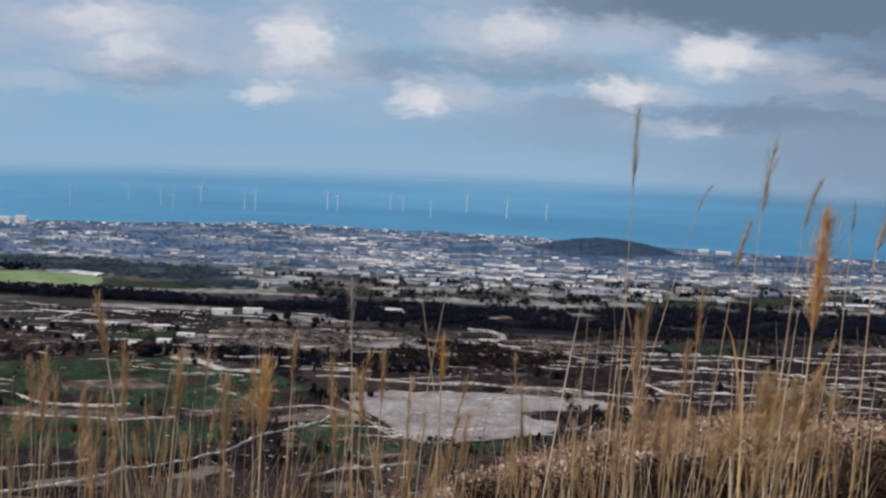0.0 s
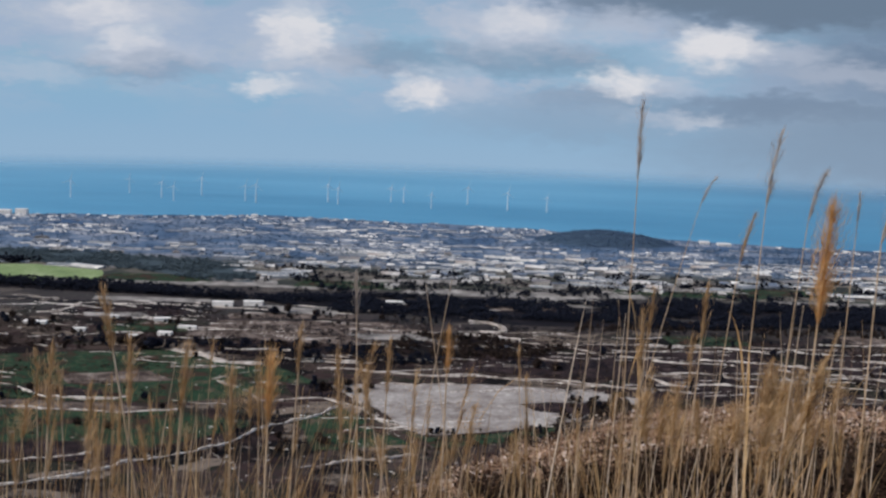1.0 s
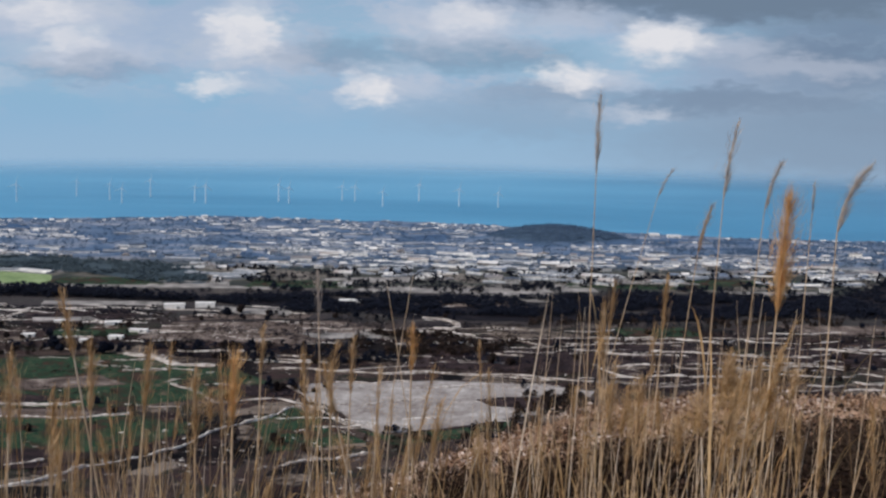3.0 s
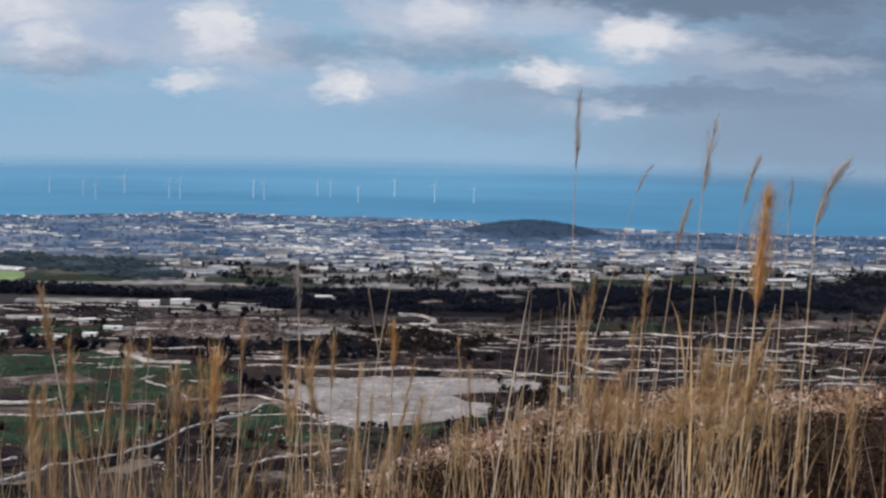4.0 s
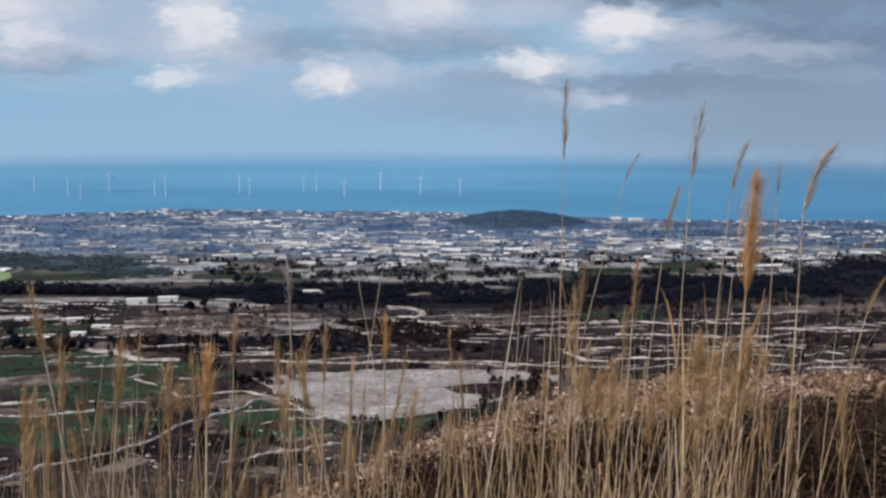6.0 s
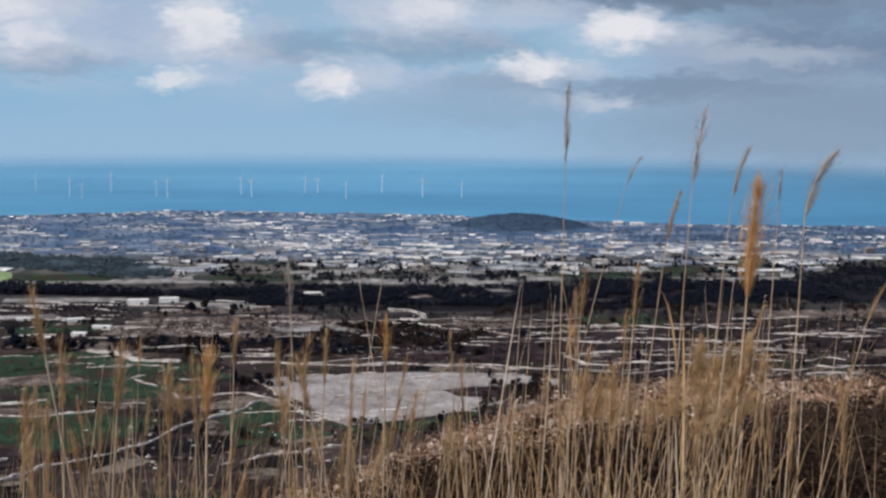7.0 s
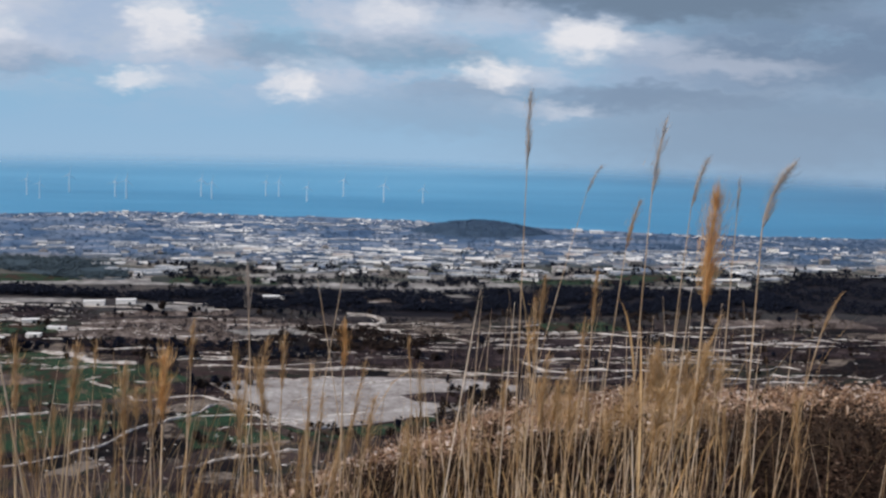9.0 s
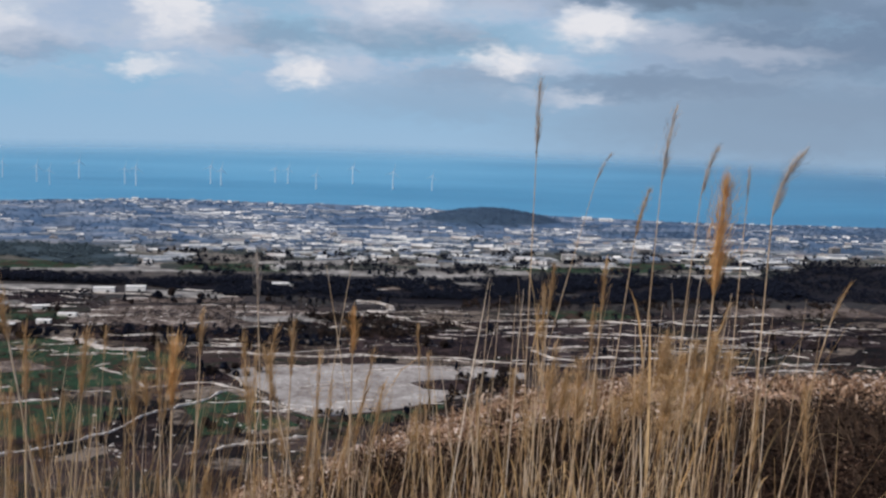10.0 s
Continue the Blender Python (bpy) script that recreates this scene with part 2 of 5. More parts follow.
BROADLEAF = surface("winter_broadleaf", [(0.3, (0.009, 0.007, 0.007)), (0.5, (0.018, 0.013, 0.012)), (0.75, (0.04, 0.027, 0.022))], 0.2, 8, random_by="island", spread=0.2)
BARK = surface("bark", [(0.3, (0.04, 0.03, 0.022)), (0.7, (0.1, 0.075, 0.055))], 1.0)
PALE_SOIL = surface("pale_dry_field", [(0.22, (0.12, 0.095, 0.085)), (0.36, (0.21, 0.185, 0.178)), (0.5, (0.275, 0.253, 0.245)), (0.62, (0.33, 0.308, 0.3)), (0.8, (0.5, 0.48, 0.46))], 0.03, 6, bump=0.5, distance=0.3)
GREEN = surface("winter_crop", [(0.34, (0.05, 0.028, 0.022)), (0.44, (0.03, 0.026, 0.017)), (0.5, (0.013, 0.032, 0.019)), (0.58, (0.022, 0.052, 0.028)), (0.66, (0.05, 0.05, 0.032)), (0.76, (0.11, 0.085, 0.065))], 0.03, 5, bump=0.5, distance=0.3)
MEADOW = surface("meadow", [(0.3, (0.13, 0.19, 0.09)), (0.5, (0.19, 0.26, 0.12)), (0.7, (0.27, 0.33, 0.19))], 0.02, 9, bump=0.4, distance=0.3)
PLOUGHED = surface("ploughed_soil", [(0.28, (0.009, 0.007, 0.008)), (0.5, (0.021, 0.014, 0.016)), (0.7, (0.055, 0.038, 0.038)), (0.82, (0.2, 0.165, 0.15))], 0.05, 9, bump=0.5, distance=0.3)
STUBBLE = surface("stubble", [(0.25, (0.03, 0.022, 0.02)), (0.45, (0.085, 0.065, 0.058)), (0.6, (0.15, 0.12, 0.107)), (0.78, (0.32, 0.275, 0.25))], 0.05, 9, bump=0.5, distance=0.3)
FALLOW = surface("grey_fallow", [(0.25, (0.095, 0.088, 0.086)), (0.45, (0.185, 0.175, 0.17)), (0.6, (0.27, 0.255, 0.247)), (0.78, (0.45, 0.425, 0.405))], 0.04, 9, bump=0.5, distance=0.3)
STONE = surface("dry_stone", [(0.25, (0.1, 0.078, 0.066)), (0.42, (0.32, 0.28, 0.255)), (0.54, (0.58, 0.54, 0.51)), (0.72, (0.76, 0.73, 0.7))], 0.25, 6, bump=0.6, distance=0.3, random_by="object", spread=0.1)
CONCRETE = surface("concrete_road", [(0.3, (0.12, 0.095, 0.08)), (0.45, (0.34, 0.3, 0.27)), (0.65, (0.55, 0.51, 0.48))], 0.1, 9)
# film whites dulled and greys blued, distance haze in the colour
FILM = surface("greenhouse_film", [(0.1, (0.13, 0.15, 0.19)), (0.48, (0.235, 0.26, 0.305)), (0.68, (0.43, 0.44, 0.46)), (0.92, (0.85, 0.83, 0.8))], 0.03, 12, rough=0.4, bump=0.1, random_by="island", spread=0.45)
FILM_ONE = surface("greenhouse_film_near", [(0.1, (0.13, 0.15, 0.19)), (0.5, (0.22, 0.24, 0.27)), (0.7, (0.42, 0.42, 0.42)), (0.93, (0.85, 0.83, 0.8))], 0.03, 12, rough=0.4, bump=0.1, random_by="object", spread=0.4)
PLASTER = surface("plaster", [(0.15, (0.16, 0.155, 0.155)), (0.5, (0.34, 0.33, 0.325)), (0.9, (0.74, 0.73, 0.71))], 0.05, 12, random_by="object", spread=0.45)
ROOF = surface("roof_sheet", [(0.1, (0.07, 0.09, 0.13)), (0.4, (0.16, 0.16, 0.175)), (0.65, (0.29, 0.25, 0.235)), (0.95, (0.6, 0.6, 0.6))], 0.05, 12, rough=0.5, random_by="object", spread=0.5)
# town tones, the darker ones blue with painted haze
HAZY_TOWN = surface("hazy_town_mixed", [(0.1, (0.115, 0.15, 0.22)), (0.46, (0.195, 0.23, 0.295)), (0.63, (0.34, 0.36, 0.4)), (0.79, (0.6, 0.6, 0.6)), (0.94, (0.84, 0.82, 0.8))], 0.02, 12, rough=0.6, random_by="island", spread=0.5)
WINDOW = surface("window_glass", [(0.3, (0.02, 0.025, 0.03)), (0.7, (0.05, 0.06, 0.07))], 0.5, 4, rough=0.15, bump=0.0, spec=0.5)
WHITEWASH = surface("whitewash", [(0.2, (0.6, 0.59, 0.58)), (0.8, (0.82, 0.81, 0.8))], 0.2, 8)
# turbine colour blued and dulled, standing in for haze over the sea
TURBINE = surface("hazy_turbine_paint", [(0.3, (0.44, 0.55, 0.64)), (0.7, (0.54, 0.64, 0.72))], 0.1, 8, rough=0.4, bump=0.0)
CULM = surface("grass_culm", [(0.1, (0.2, 0.125, 0.07)), (0.5, (0.45, 0.315, 0.195)), (0.9, (0.72, 0.6, 0.48))], 3.0, 10, rough=0.6, bump=0.2, distance=0.001, random_by="island", spread=0.45, glow=0.12)
PLUME = surface("grass_plume", [(0.1, (0.27, 0.15, 0.06)), (0.5, (0.46, 0.29, 0.14)), (0.9, (0.66, 0.48, 0.3))], 6.0, 8, rough=0.8, bump=0.0, random_by="island", spread=0.35, glow=0.3)
PLUME_ORANGE = surface("grass_plume_orange", [(0.1, (0.4, 0.2, 0.07)), (0.5, (0.66, 0.38, 0.15)), (0.9, (0.8, 0.55, 0.3))], 6.0, 8, rough=0.8, bump=0.0, random_by="island", spread=0.3, glow=0.4)
PLUME_GREY = surface("grass_plume_grey", [(0.2, (0.33, 0.27, 0.235)), (0.5, (0.46, 0.395, 0.345)), (0.8, (0.6, 0.54, 0.48))], 6.0, 8, rough=0.8, bump=0.0, random_by="island", spread=0.2, glow=0.3)
BLADE = surface("grass_blade", [(0.15, (0.2, 0.11, 0.05)), (0.5, (0.42, 0.27, 0.13)), (0.85, (0.58, 0.43, 0.26))], 3.0, 10, rough=0.6, bump=0.1, distance=0.001, random_by="island", spread=0.3, glow=0.25)
LITTER = surface("dry_leaf", [(0.15, (0.07, 0.036, 0.022)), (0.4, (0.2, 0.12, 0.085)), (0.6, (0.39, 0.275, 0.21)), (0.88, (0.74, 0.64, 0.58))], 2.0, 6, rough=0.8, bump=0.0, random_by="island", spread=0.4, glow=0.15)
THATCH = surface("dry_thatch", [(0.12, (0.12, 0.062, 0.038)), (0.4, (0.3, 0.18, 0.112)), (0.65, (0.45, 0.31, 0.21)), (0.88, (0.64, 0.51, 0.41))], 2.0, 6, rough=0.8, bump=0.0, random_by="island", spread=0.35, glow=0.15)
TURF = surface("matted_turf", [(0.2, (0.035, 0.02, 0.014)), (0.34, (0.115, 0.066, 0.044)), (0.46, (0.25, 0.155, 0.104)), (0.62, (0.38, 0.255, 0.182)), (0.85, (0.54, 0.42, 0.345))], 1.6, 9, rough=0.95, bump=1.0, distance=0.06)
TWIG = surface("twig", [(0.3, (0.025, 0.017, 0.013)), (0.7, (0.075, 0.05, 0.036))], 4.0, 8, rough=0.8, random_by="island", spread=0.2)
# dark leaf tones that carry the shade of the hollows in their colour
SHADED_SHRUB = surface("shaded_shrub_leaf", [(0.15, (0.009, 0.006, 0.005)), (0.48, (0.024, 0.014, 0.011)), (0.78, (0.07, 0.042, 0.03)), (0.98, (0.24, 0.165, 0.125))], 2.0, 6, rough=0.85, bump=0.0, random_by="island", spread=0.3)



# ------------------------------------------------------------------ mesh helpers
def mesh_np(name, v, f, mat, smooth=False):
    """A mesh from numpy arrays: v (n, 3), f (m, 3) or (m, 4)."""
    me = bpy.data.meshes.new(name)
    k = f.shape[1]
    me.vertices.add(len(v))
    me.vertices.foreach_set("co", np.ascontiguousarray(v, dtype=np.float32).ravel())
    me.loops.add(f.size)
    me.loops.foreach_set("vertex_index", f.ravel().astype(np.int32))
    me.polygons.add(len(f))
    me.polygons.foreach_set("loop_start", np.arange(0, f.size, k, dtype=np.int32))
    me.polygons.foreach_set("use_smooth", np.full(len(f), smooth, dtype=bool))
    me.materials.append(mat)
    me.update(calc_edges=True)
    me.validate()
    return me


def thing(name, me, label, category, group="", kind="", m=None):
    ob = new(name, me)
    if m is not None:
        ob.matrix_basis = m
    return tagged(ob, label, category, group, kind)


def part(name, me, parent, label=""):
    ob = new(name, me)
    ob.parent = parent
    return tagged(ob, label)


def scattered(tv, tf, places, turns, scales):
    """Copies of a template joined into one pair of arrays. scales (n, 3)."""
    c, s = np.cos(turns)[:, None], np.sin(turns)[:, None]
    p = tv[None] * scales[:, None, :]
    x = p[..., 0] * c - p[..., 1] * s
    y = p[..., 0] * s + p[..., 1] * c
    v = np.stack([x, y, p[..., 2]], -1) + places[:, None, :]
    f = tf[None] + (np.arange(len(places)) * len(tv))[:, None, None]
    return v.reshape(-1, 3), f.reshape(-1, tf.shape[1])


def joined(pairs):
    vs, fs, k = [], [], 0
    for v, f in pairs:
        vs.append(v)
        fs.append(f + k)
        k += len(v)
    return np.concatenate(vs), np.concatenate(fs)


def tube(points, radii, sides=5):
    """A closed tapered tube along points, as arrays of vertices and triangles."""
    pts = np.asarray(points, float)
    r = np.asarray(radii, float)
    d = np.gradient(pts, axis=0)
    d /= np.linalg.norm(d, axis=1)[:, None]
    up = np.where(np.abs(d[:, 2:3]) > 0.9, [[1.0, 0, 0]], [[0, 0, 1.0]])
    a = np.cross(d, up)
    a /= np.linalg.norm(a, axis=1)[:, None]
    b = np.cross(d, a)
    ang = np.arange(sides) * 2 * math.pi / sides
    ring = pts[:, None] + r[:, None, None] * (np.cos(ang)[None, :, None] * a[:, None] + np.sin(ang)[None, :, None] * b[:, None])
    v = ring.reshape(-1, 3)
    f = []
    for i in range(len(pts) - 1):
        for j in range(sides):
            k, l = i * sides + j, i * sides + (j + 1) % sides
            f += [(k, l, l + sides), (k, l + sides, k + sides)]
    e = (len(pts) - 1) * sides
    for j in range(1, sides - 1):
        f += [(0, j + 1, j), (e, e + j, e + j + 1)]
    return v, np.array(f)


def smooth01(x):
    x = np.clip(x, 0, 1)
    return x * x * (3 - 2 * x)


def ripple(x, y, size, seed=0.0):
    """A cheap smooth wavering between -1 and 1."""
    x, y = np.asarray(x) / size, np.asarray(y) / size
    return (np.sin(x * 1.7 + y * 0.6 + seed) + np.sin(y * 1.9 - x * 0.8 + seed * 1.7 + 1.0) + np.sin(x * 3.1 + y * 2.3 + seed * 2.3) * 0.6
            + np.sin(y * 4.3 - x * 3.7 + seed * 0.9) * 0.4) / 3.0


# ------------------------------------------------------------------ ground and sea
BROW_AZ = (-180, -40, -20, -10, -4.5, 0, 5, 10, 15, 20, 26, 40, 180)
BROW_EL = (-16, -26, -25.5, -23.6, -21.6, -20.2, -18.2, -16.7, -15.7, -15.0, -14.4, -13.8, -16)
BROW = 22.0


def brow_of(x, y):
    az = np.degrees(np.arctan2(x, y))
    return BROW * np.tan(np.radians(np.interp(az, BROW_AZ, BROW_EL)))


def near_height(x, y):
    """The hill that the camera stands on, for places within the brow."""
    d = np.hypot(x, y)
    zb = brow_of(x, y)
    k = d / BROW
    z = -1.65 + (zb + 1.65) * k
    wave = ripple(x, y, 1.6, 2.0) * 0.16 + ripple(x, y, 0.5, 5.0) * 0.05
    return EYE + z + wave * smooth01((d - 3) / 5) * np.where(d < BROW, 1, 0.6)


def coast_of(x):
    return np.interp(x, (-3000, -1045, -391, 7, 240, 561, 868, 1400, 4000), (2690, 2715, 2850, 2810, 2770, 2660, 2595, 2580, 2470)) + ripple(x, 0, 60, 1.0) * 16


def plain_height(x, y):
    z = 1.6 + ripple(x, y, 170, 3.0) * 1.3 + ripple(x, y, 45, 7.0) * 0.5
    hill = np.hypot((x - 366) / 178, (y - 2545) / 105) + ripple(x, y, 40, 4.0) * 0.05
    z = z + 30 * smooth01(1 - hill) ** 0.6
    k = smooth01((y - coast_of(x)) / 30)
    return z * (1 - k) - 6 * k


def height(x, y):
    x, y = np.asarray(x, float), np.asarray(y, float)
    d = np.hypot(x, y)
    near = near_height(x, y)
    edge = EYE + brow_of(x, y)
    fall = edge - 0.5 * np.clip(d - BROW, 0, 6) - 0.72 * np.clip(d - BROW - 6, 0, None) + ripple(x, y, 25, 1.0) * 2.0 * smooth01((d - 40) / 60)
    plain = plain_height(x, y)
    front = np.where(d < BROW, near, np.maximum(fall, plain))
    back = EYE - 1.65 - 0.02 * np.abs(y) + ripple(x, y, 120, 2.0) * 4 * smooth01((d - 30) / 80)
    k = smooth01((-y - 2.0) / 20.0)
    return front * (1 - k) + back * k


def build_ground():
    rings = np.concatenate([np.linspace(0.0, 30, 76), np.geomspace(30.6, 900, 70), np.linspace(910, 3000, 150), np.geomspace(3020, 4900, 16)])
    az = np.radians(np.concatenate([np.linspace(-180, -32, 40), np.linspace(-31, 36, 240), np.linspace(38, 178, 38)]))
    rr, aa = np.meshgrid(rings, az, indexing="ij")
    x, y = rr * np.sin(aa), rr * np.cos(aa)
    v = np.stack([x, y, height(x, y)], -1).reshape(-1, 3)
    na = len(az)
    i, j = np.meshgrid(np.arange(len(rings) - 1), np.arange(na), indexing="ij")
    k = (j + 1) % na
    f = np.stack([i * na + j, (i + 1) * na + j, (i + 1) * na + k, i * na + k], -1).reshape(-1, 4)
    mid = v[f].mean(1)
    f = f[(mid[:, 1] < coast_of(mid[:, 0]) + 200) | (np.abs(mid[:, 0]) > 3.2 * mid[:, 1])][:, ::-1]
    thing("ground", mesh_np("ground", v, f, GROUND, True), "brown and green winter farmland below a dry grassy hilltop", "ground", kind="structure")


def build_sea():
    rings = np.linspace(2300, 4985, 12)
    az = np.radians(np.linspace(-75, 75, 120))
    rr, aa = np.meshgrid(rings, az, indexing="ij")
    v = np.stack([rr * np.sin(aa), rr * np.cos(aa), rr * 0 - 0.5], -1).reshape(-1, 3)
    na = len(az)
    i, j = np.meshgrid(np.arange(len(rings) - 1), np.arange(na - 1), indexing="ij")
    f = np.stack([i * na + j, i * na + j + 1, (i + 1) * na + j + 1, (i + 1) * na + j], -1).reshape(-1, 4)[:, ::-1]
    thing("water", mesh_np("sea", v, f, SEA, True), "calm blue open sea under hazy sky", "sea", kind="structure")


build_ground()
build_sea()


# ------------------------------------------------------------------ fields, walls, roads
def field(name, corners, mat, label, category="field", lift=0.35, furrow=0.25, step=7.0, seed=1.0):
    """A parcel: a cut-out sheet over the ground with a skirt, gentle furrows and a wavering border."""
    c = np.array(corners, float)
    bm = bmesh.new()
    ring = []
    for a, b in zip(c, np.roll(c, -1, axis=0)):
        n = max(2, int(np.hypot(*(b - a)) / 18))
        for t in np.linspace(0, 1, n, endpoint=False):
            p = a + (b - a) * t
            ring.append(p + 3.0 * np.array([float(ripple(p[0], p[1], 22, seed)), float(ripple(p[1], p[0], 22, seed + 3))]))
    top = [bm.verts.new((p[0], p[1], 0)) for p in ring]
    bm.faces.new(top)
    lo, hi = c.min(0) - 6, c.max(0) + 6
    for axis in (0, 1):
        for s in np.arange(lo[axis], hi[axis], step * (2.0 if axis == 0 else 1.0)):
            no = (1, 0.12, 0) if axis == 0 else (-0.12, 1, 0)
            co = (s, lo[1], 0) if axis == 0 else (lo[0], s, 0)
            bmesh.ops.bisect_plane(bm, geom=bm.verts[:] + bm.edges[:] + bm.faces[:], plane_co=co, plane_no=no)
    border = [e for e in bm.edges if e.is_boundary]
    skirt = bmesh.ops.extrude_edge_only(bm, edges=border)
    low = {v for v in skirt["geom"] if isinstance(v, bmesh.types.BMVert)}
    for v in bm.verts:
        z = float(height(v.co.x, v.co.y))
        v.co.z = z - 0.8 if v in low else z + lift + furrow * float(ripple(v.co.x, v.co.y, 9, seed))
    bmesh.ops.recalc_face_normals(bm, faces=bm.faces[:])
    me = bpy.data.meshes.new(name)
    bm.to_mesh(me)
    bm.free()
    me.materials.append(mat)
    return thing(name, me, label, category, "fields on the plain")


def along(points, step):
    p = np.array(points, float)
    d = np.concatenate([[0], np.cumsum(np.hypot(*np.diff(p, axis=0).T))])
    s = np.linspace(0, d[-1], max(3, int(d[-1] / step)))
    q = np.stack([np.interp(s, d, p[:, 0]), np.interp(s, d, p[:, 1])], -1)
    for _ in range(2):
        q[1:-1] = (q[:-2] + q[1:-1] * 2 + q[2:]) / 4
    return q


def bank(name, points, tall, wide, mat, label, category, group, step=2.5, seed=0.0, gaps=True):
    """A long low body that follows the ground: a field wall, a bank or a road, with uneven top and sides."""
    q = along(points, step)
    q = q + 3.4 * np.stack([ripple(q[:, 0], q[:, 1], 24, seed), ripple(q[:, 1], q[:, 0], 24, seed + 2)], -1)
    d = np.gradient(q, axis=0)
    d /= np.maximum(np.hypot(d[:, 0], d[:, 1]), 1e-6)[:, None]
    side = np.stack([-d[:, 1], d[:, 0]], -1)
    z = height(q[:, 0], q[:, 1])
    jig = 0.75 + 0.7 * ripple(q[:, 0], q[:, 1], 7, seed + 1) + 0.6 * ripple(q[:, 0], q[:, 1], 31, seed) if gaps else 1 + 0.5 * ripple(q[:, 0], q[:, 1], 9, seed)
    tp = np.maximum(tall * jig, -0.5 if gaps else 0.1)
    wide = (wide * np.clip(0.6 + 0.6 * jig, 0.5, 1.6))[:, None]
    rows = [np.column_stack([q - side * wide / 2 * s, z + h]) for s, h in ((1.15, -0.8), (0.85, tp * 0.75), (0.35, tp), (-0.35, tp), (-0.85, tp * 0.75), (-1.15, -0.8))]
    v = np.stack(rows, 1)
    n, m = v.shape[:2]
    i, j = np.meshgrid(np.arange(n - 1), np.arange(m - 1), indexing="ij")
    f = np.stack([i * m + j, (i + 1) * m + j, (i + 1) * m + j + 1, i * m + j + 1], -1).reshape(-1, 4)
    return thing(name, mesh_np(name, v.reshape(-1, 3), f, mat), label, category, group)


PALE_FIELD = [(-114, 1288), (-75, 1300), (53, 1316), (169, 1302), (236, 1280), (223, 1256), (185, 1252), (168, 1210), (155, 1187), (123, 1167), (58, 1136), (-4, 1116), (-27, 1137), (-45, 1183), (-84, 1240)]
field("field", PALE_FIELD, PALE_SOIL, "large pale bare field of dry soil", seed=1)
field("field", [(-640, 1360), (-331, 1436), (-200, 1352), (-160, 1252), (-273, 1200), (-640, 1190)], GREEN, "dark green winter crop field with bare patches", seed=2)
field("field", [(-620, 1150), (-266, 1168), (-170, 1140), (-262, 1046), (-360, 1010), (-560, 1020)], GREEN, "dark green crop field beside a pale bank", seed=3)
field("field", [(-138, 1160), (-98, 1205), (-46, 1130), (-20, 1085), (-108, 1060)], GREEN, "small green field below the pale field", seed=4)
field("field", [(-240, 1380), (-190, 1372), (-128, 1300), (-205, 1262), (-240, 1310)], GREEN, "small green field beside the lane", seed=5)
field("field", [(96, 1236), (130, 1246), (178, 1252), (170, 1208), (112, 1214)], PLOUGHED, "dark bare notch in the pale field", lift=0.95, seed=25)
field("field", [(-26, 1122), (-2, 1108), (60, 1128), (128, 1158), (118, 1118), (10, 1078)], GREEN, "narrow green strip below the pale field", lift=0.5, seed=26)
field("field", [(-165, 1292), (-122, 1286), (-100, 1250), (-150, 1244)], PLOUGHED, "small dark bare patch beside the pale field", lift=0.8, seed=27)
field("field", [(-420, 1300), (-330, 1330), (-290, 1290), (-400, 1262)], STUBBLE, "brown fallow patch in the green crop", lift=0.9, seed=21)
field("field", [(-560, 1180), (-420, 1190), (-290, 1180), (-300, 1158), (-560, 1150)], STUBBLE, "brown strip between green fields", lift=0.9, seed=22)
field("field", [(-480, 1030), (-330, 1060), (-250, 1050), (-300, 1005), (-480, 990)], PLOUGHED, "dark bare strip beside the bank", lift=0.9, seed=23)
field("field", [(-470, 1240), (-405, 1250), (-330, 1228), (-390, 1206)], PLOUGHED, "dark bare corner inside a stone wall", lift=0.9, seed=24)
field("field", [(-860, 1905), (-830, 2010), (-690, 2030), (-575, 1998), (-548, 1912), (-640, 1880)], MEADOW, "bright pale green meadow among dark woods", seed=6)
field("field", [(-520, 1690), (-372, 1712), (-350, 1627), (-500, 1600)], PLOUGHED, "dark ploughed field beside a pale lane", seed=7)
field("field", [(-300, 1625), (-60, 1640), (20, 1560), (-120, 1500), (-330, 1520)], STUBBLE, "brown stubble field with pale specks", seed=8)
field("field", [(-300, 1672), (-110, 1690), (-120, 1655), (-290, 1640)], STUBBLE, "flat tan stubble field", seed=8.5)
field("field", [(60, 1490), (119, 1512), (250, 1480), (240, 1372), (150, 1362), (30, 1378)], PLOUGHED, "dark red-brown ploughed field", seed=9)
field("field", [(318, 1618), (420, 1630), (440, 1572), (330, 1560)], GREEN, "dark green field on the terraces", seed=10)
field("field", [(240, 1510), (440, 1530), (470, 1420), (260, 1400)], PLOUGHED, "dark brown terrace field", seed=11)
field("field", [(560, 1650), (800, 1660), (820, 1600), (580, 1590)], STUBBLE, "tan stubble field on the terraces", seed=12)
field("field", [(500, 1520), (720, 1540), (760, 1420), (520, 1400)], PLOUGHED, "dark red-brown terrace field", seed=13)
field("field", [(230, 1385), (430, 1390), (470, 1290), (240, 1300)], PLOUGHED, "dark brown field below the terraces", seed=14)
field("field", [(-440, 1590), (-345, 1600), (-330, 1540), (-450, 1520)], GREEN, "dull green field beside the sheds", seed=15)
field("field", [(60, 1800), (190, 1830), (230, 1760), (80, 1745)], STUBBLE, "greyish open field in the woods", seed=16)

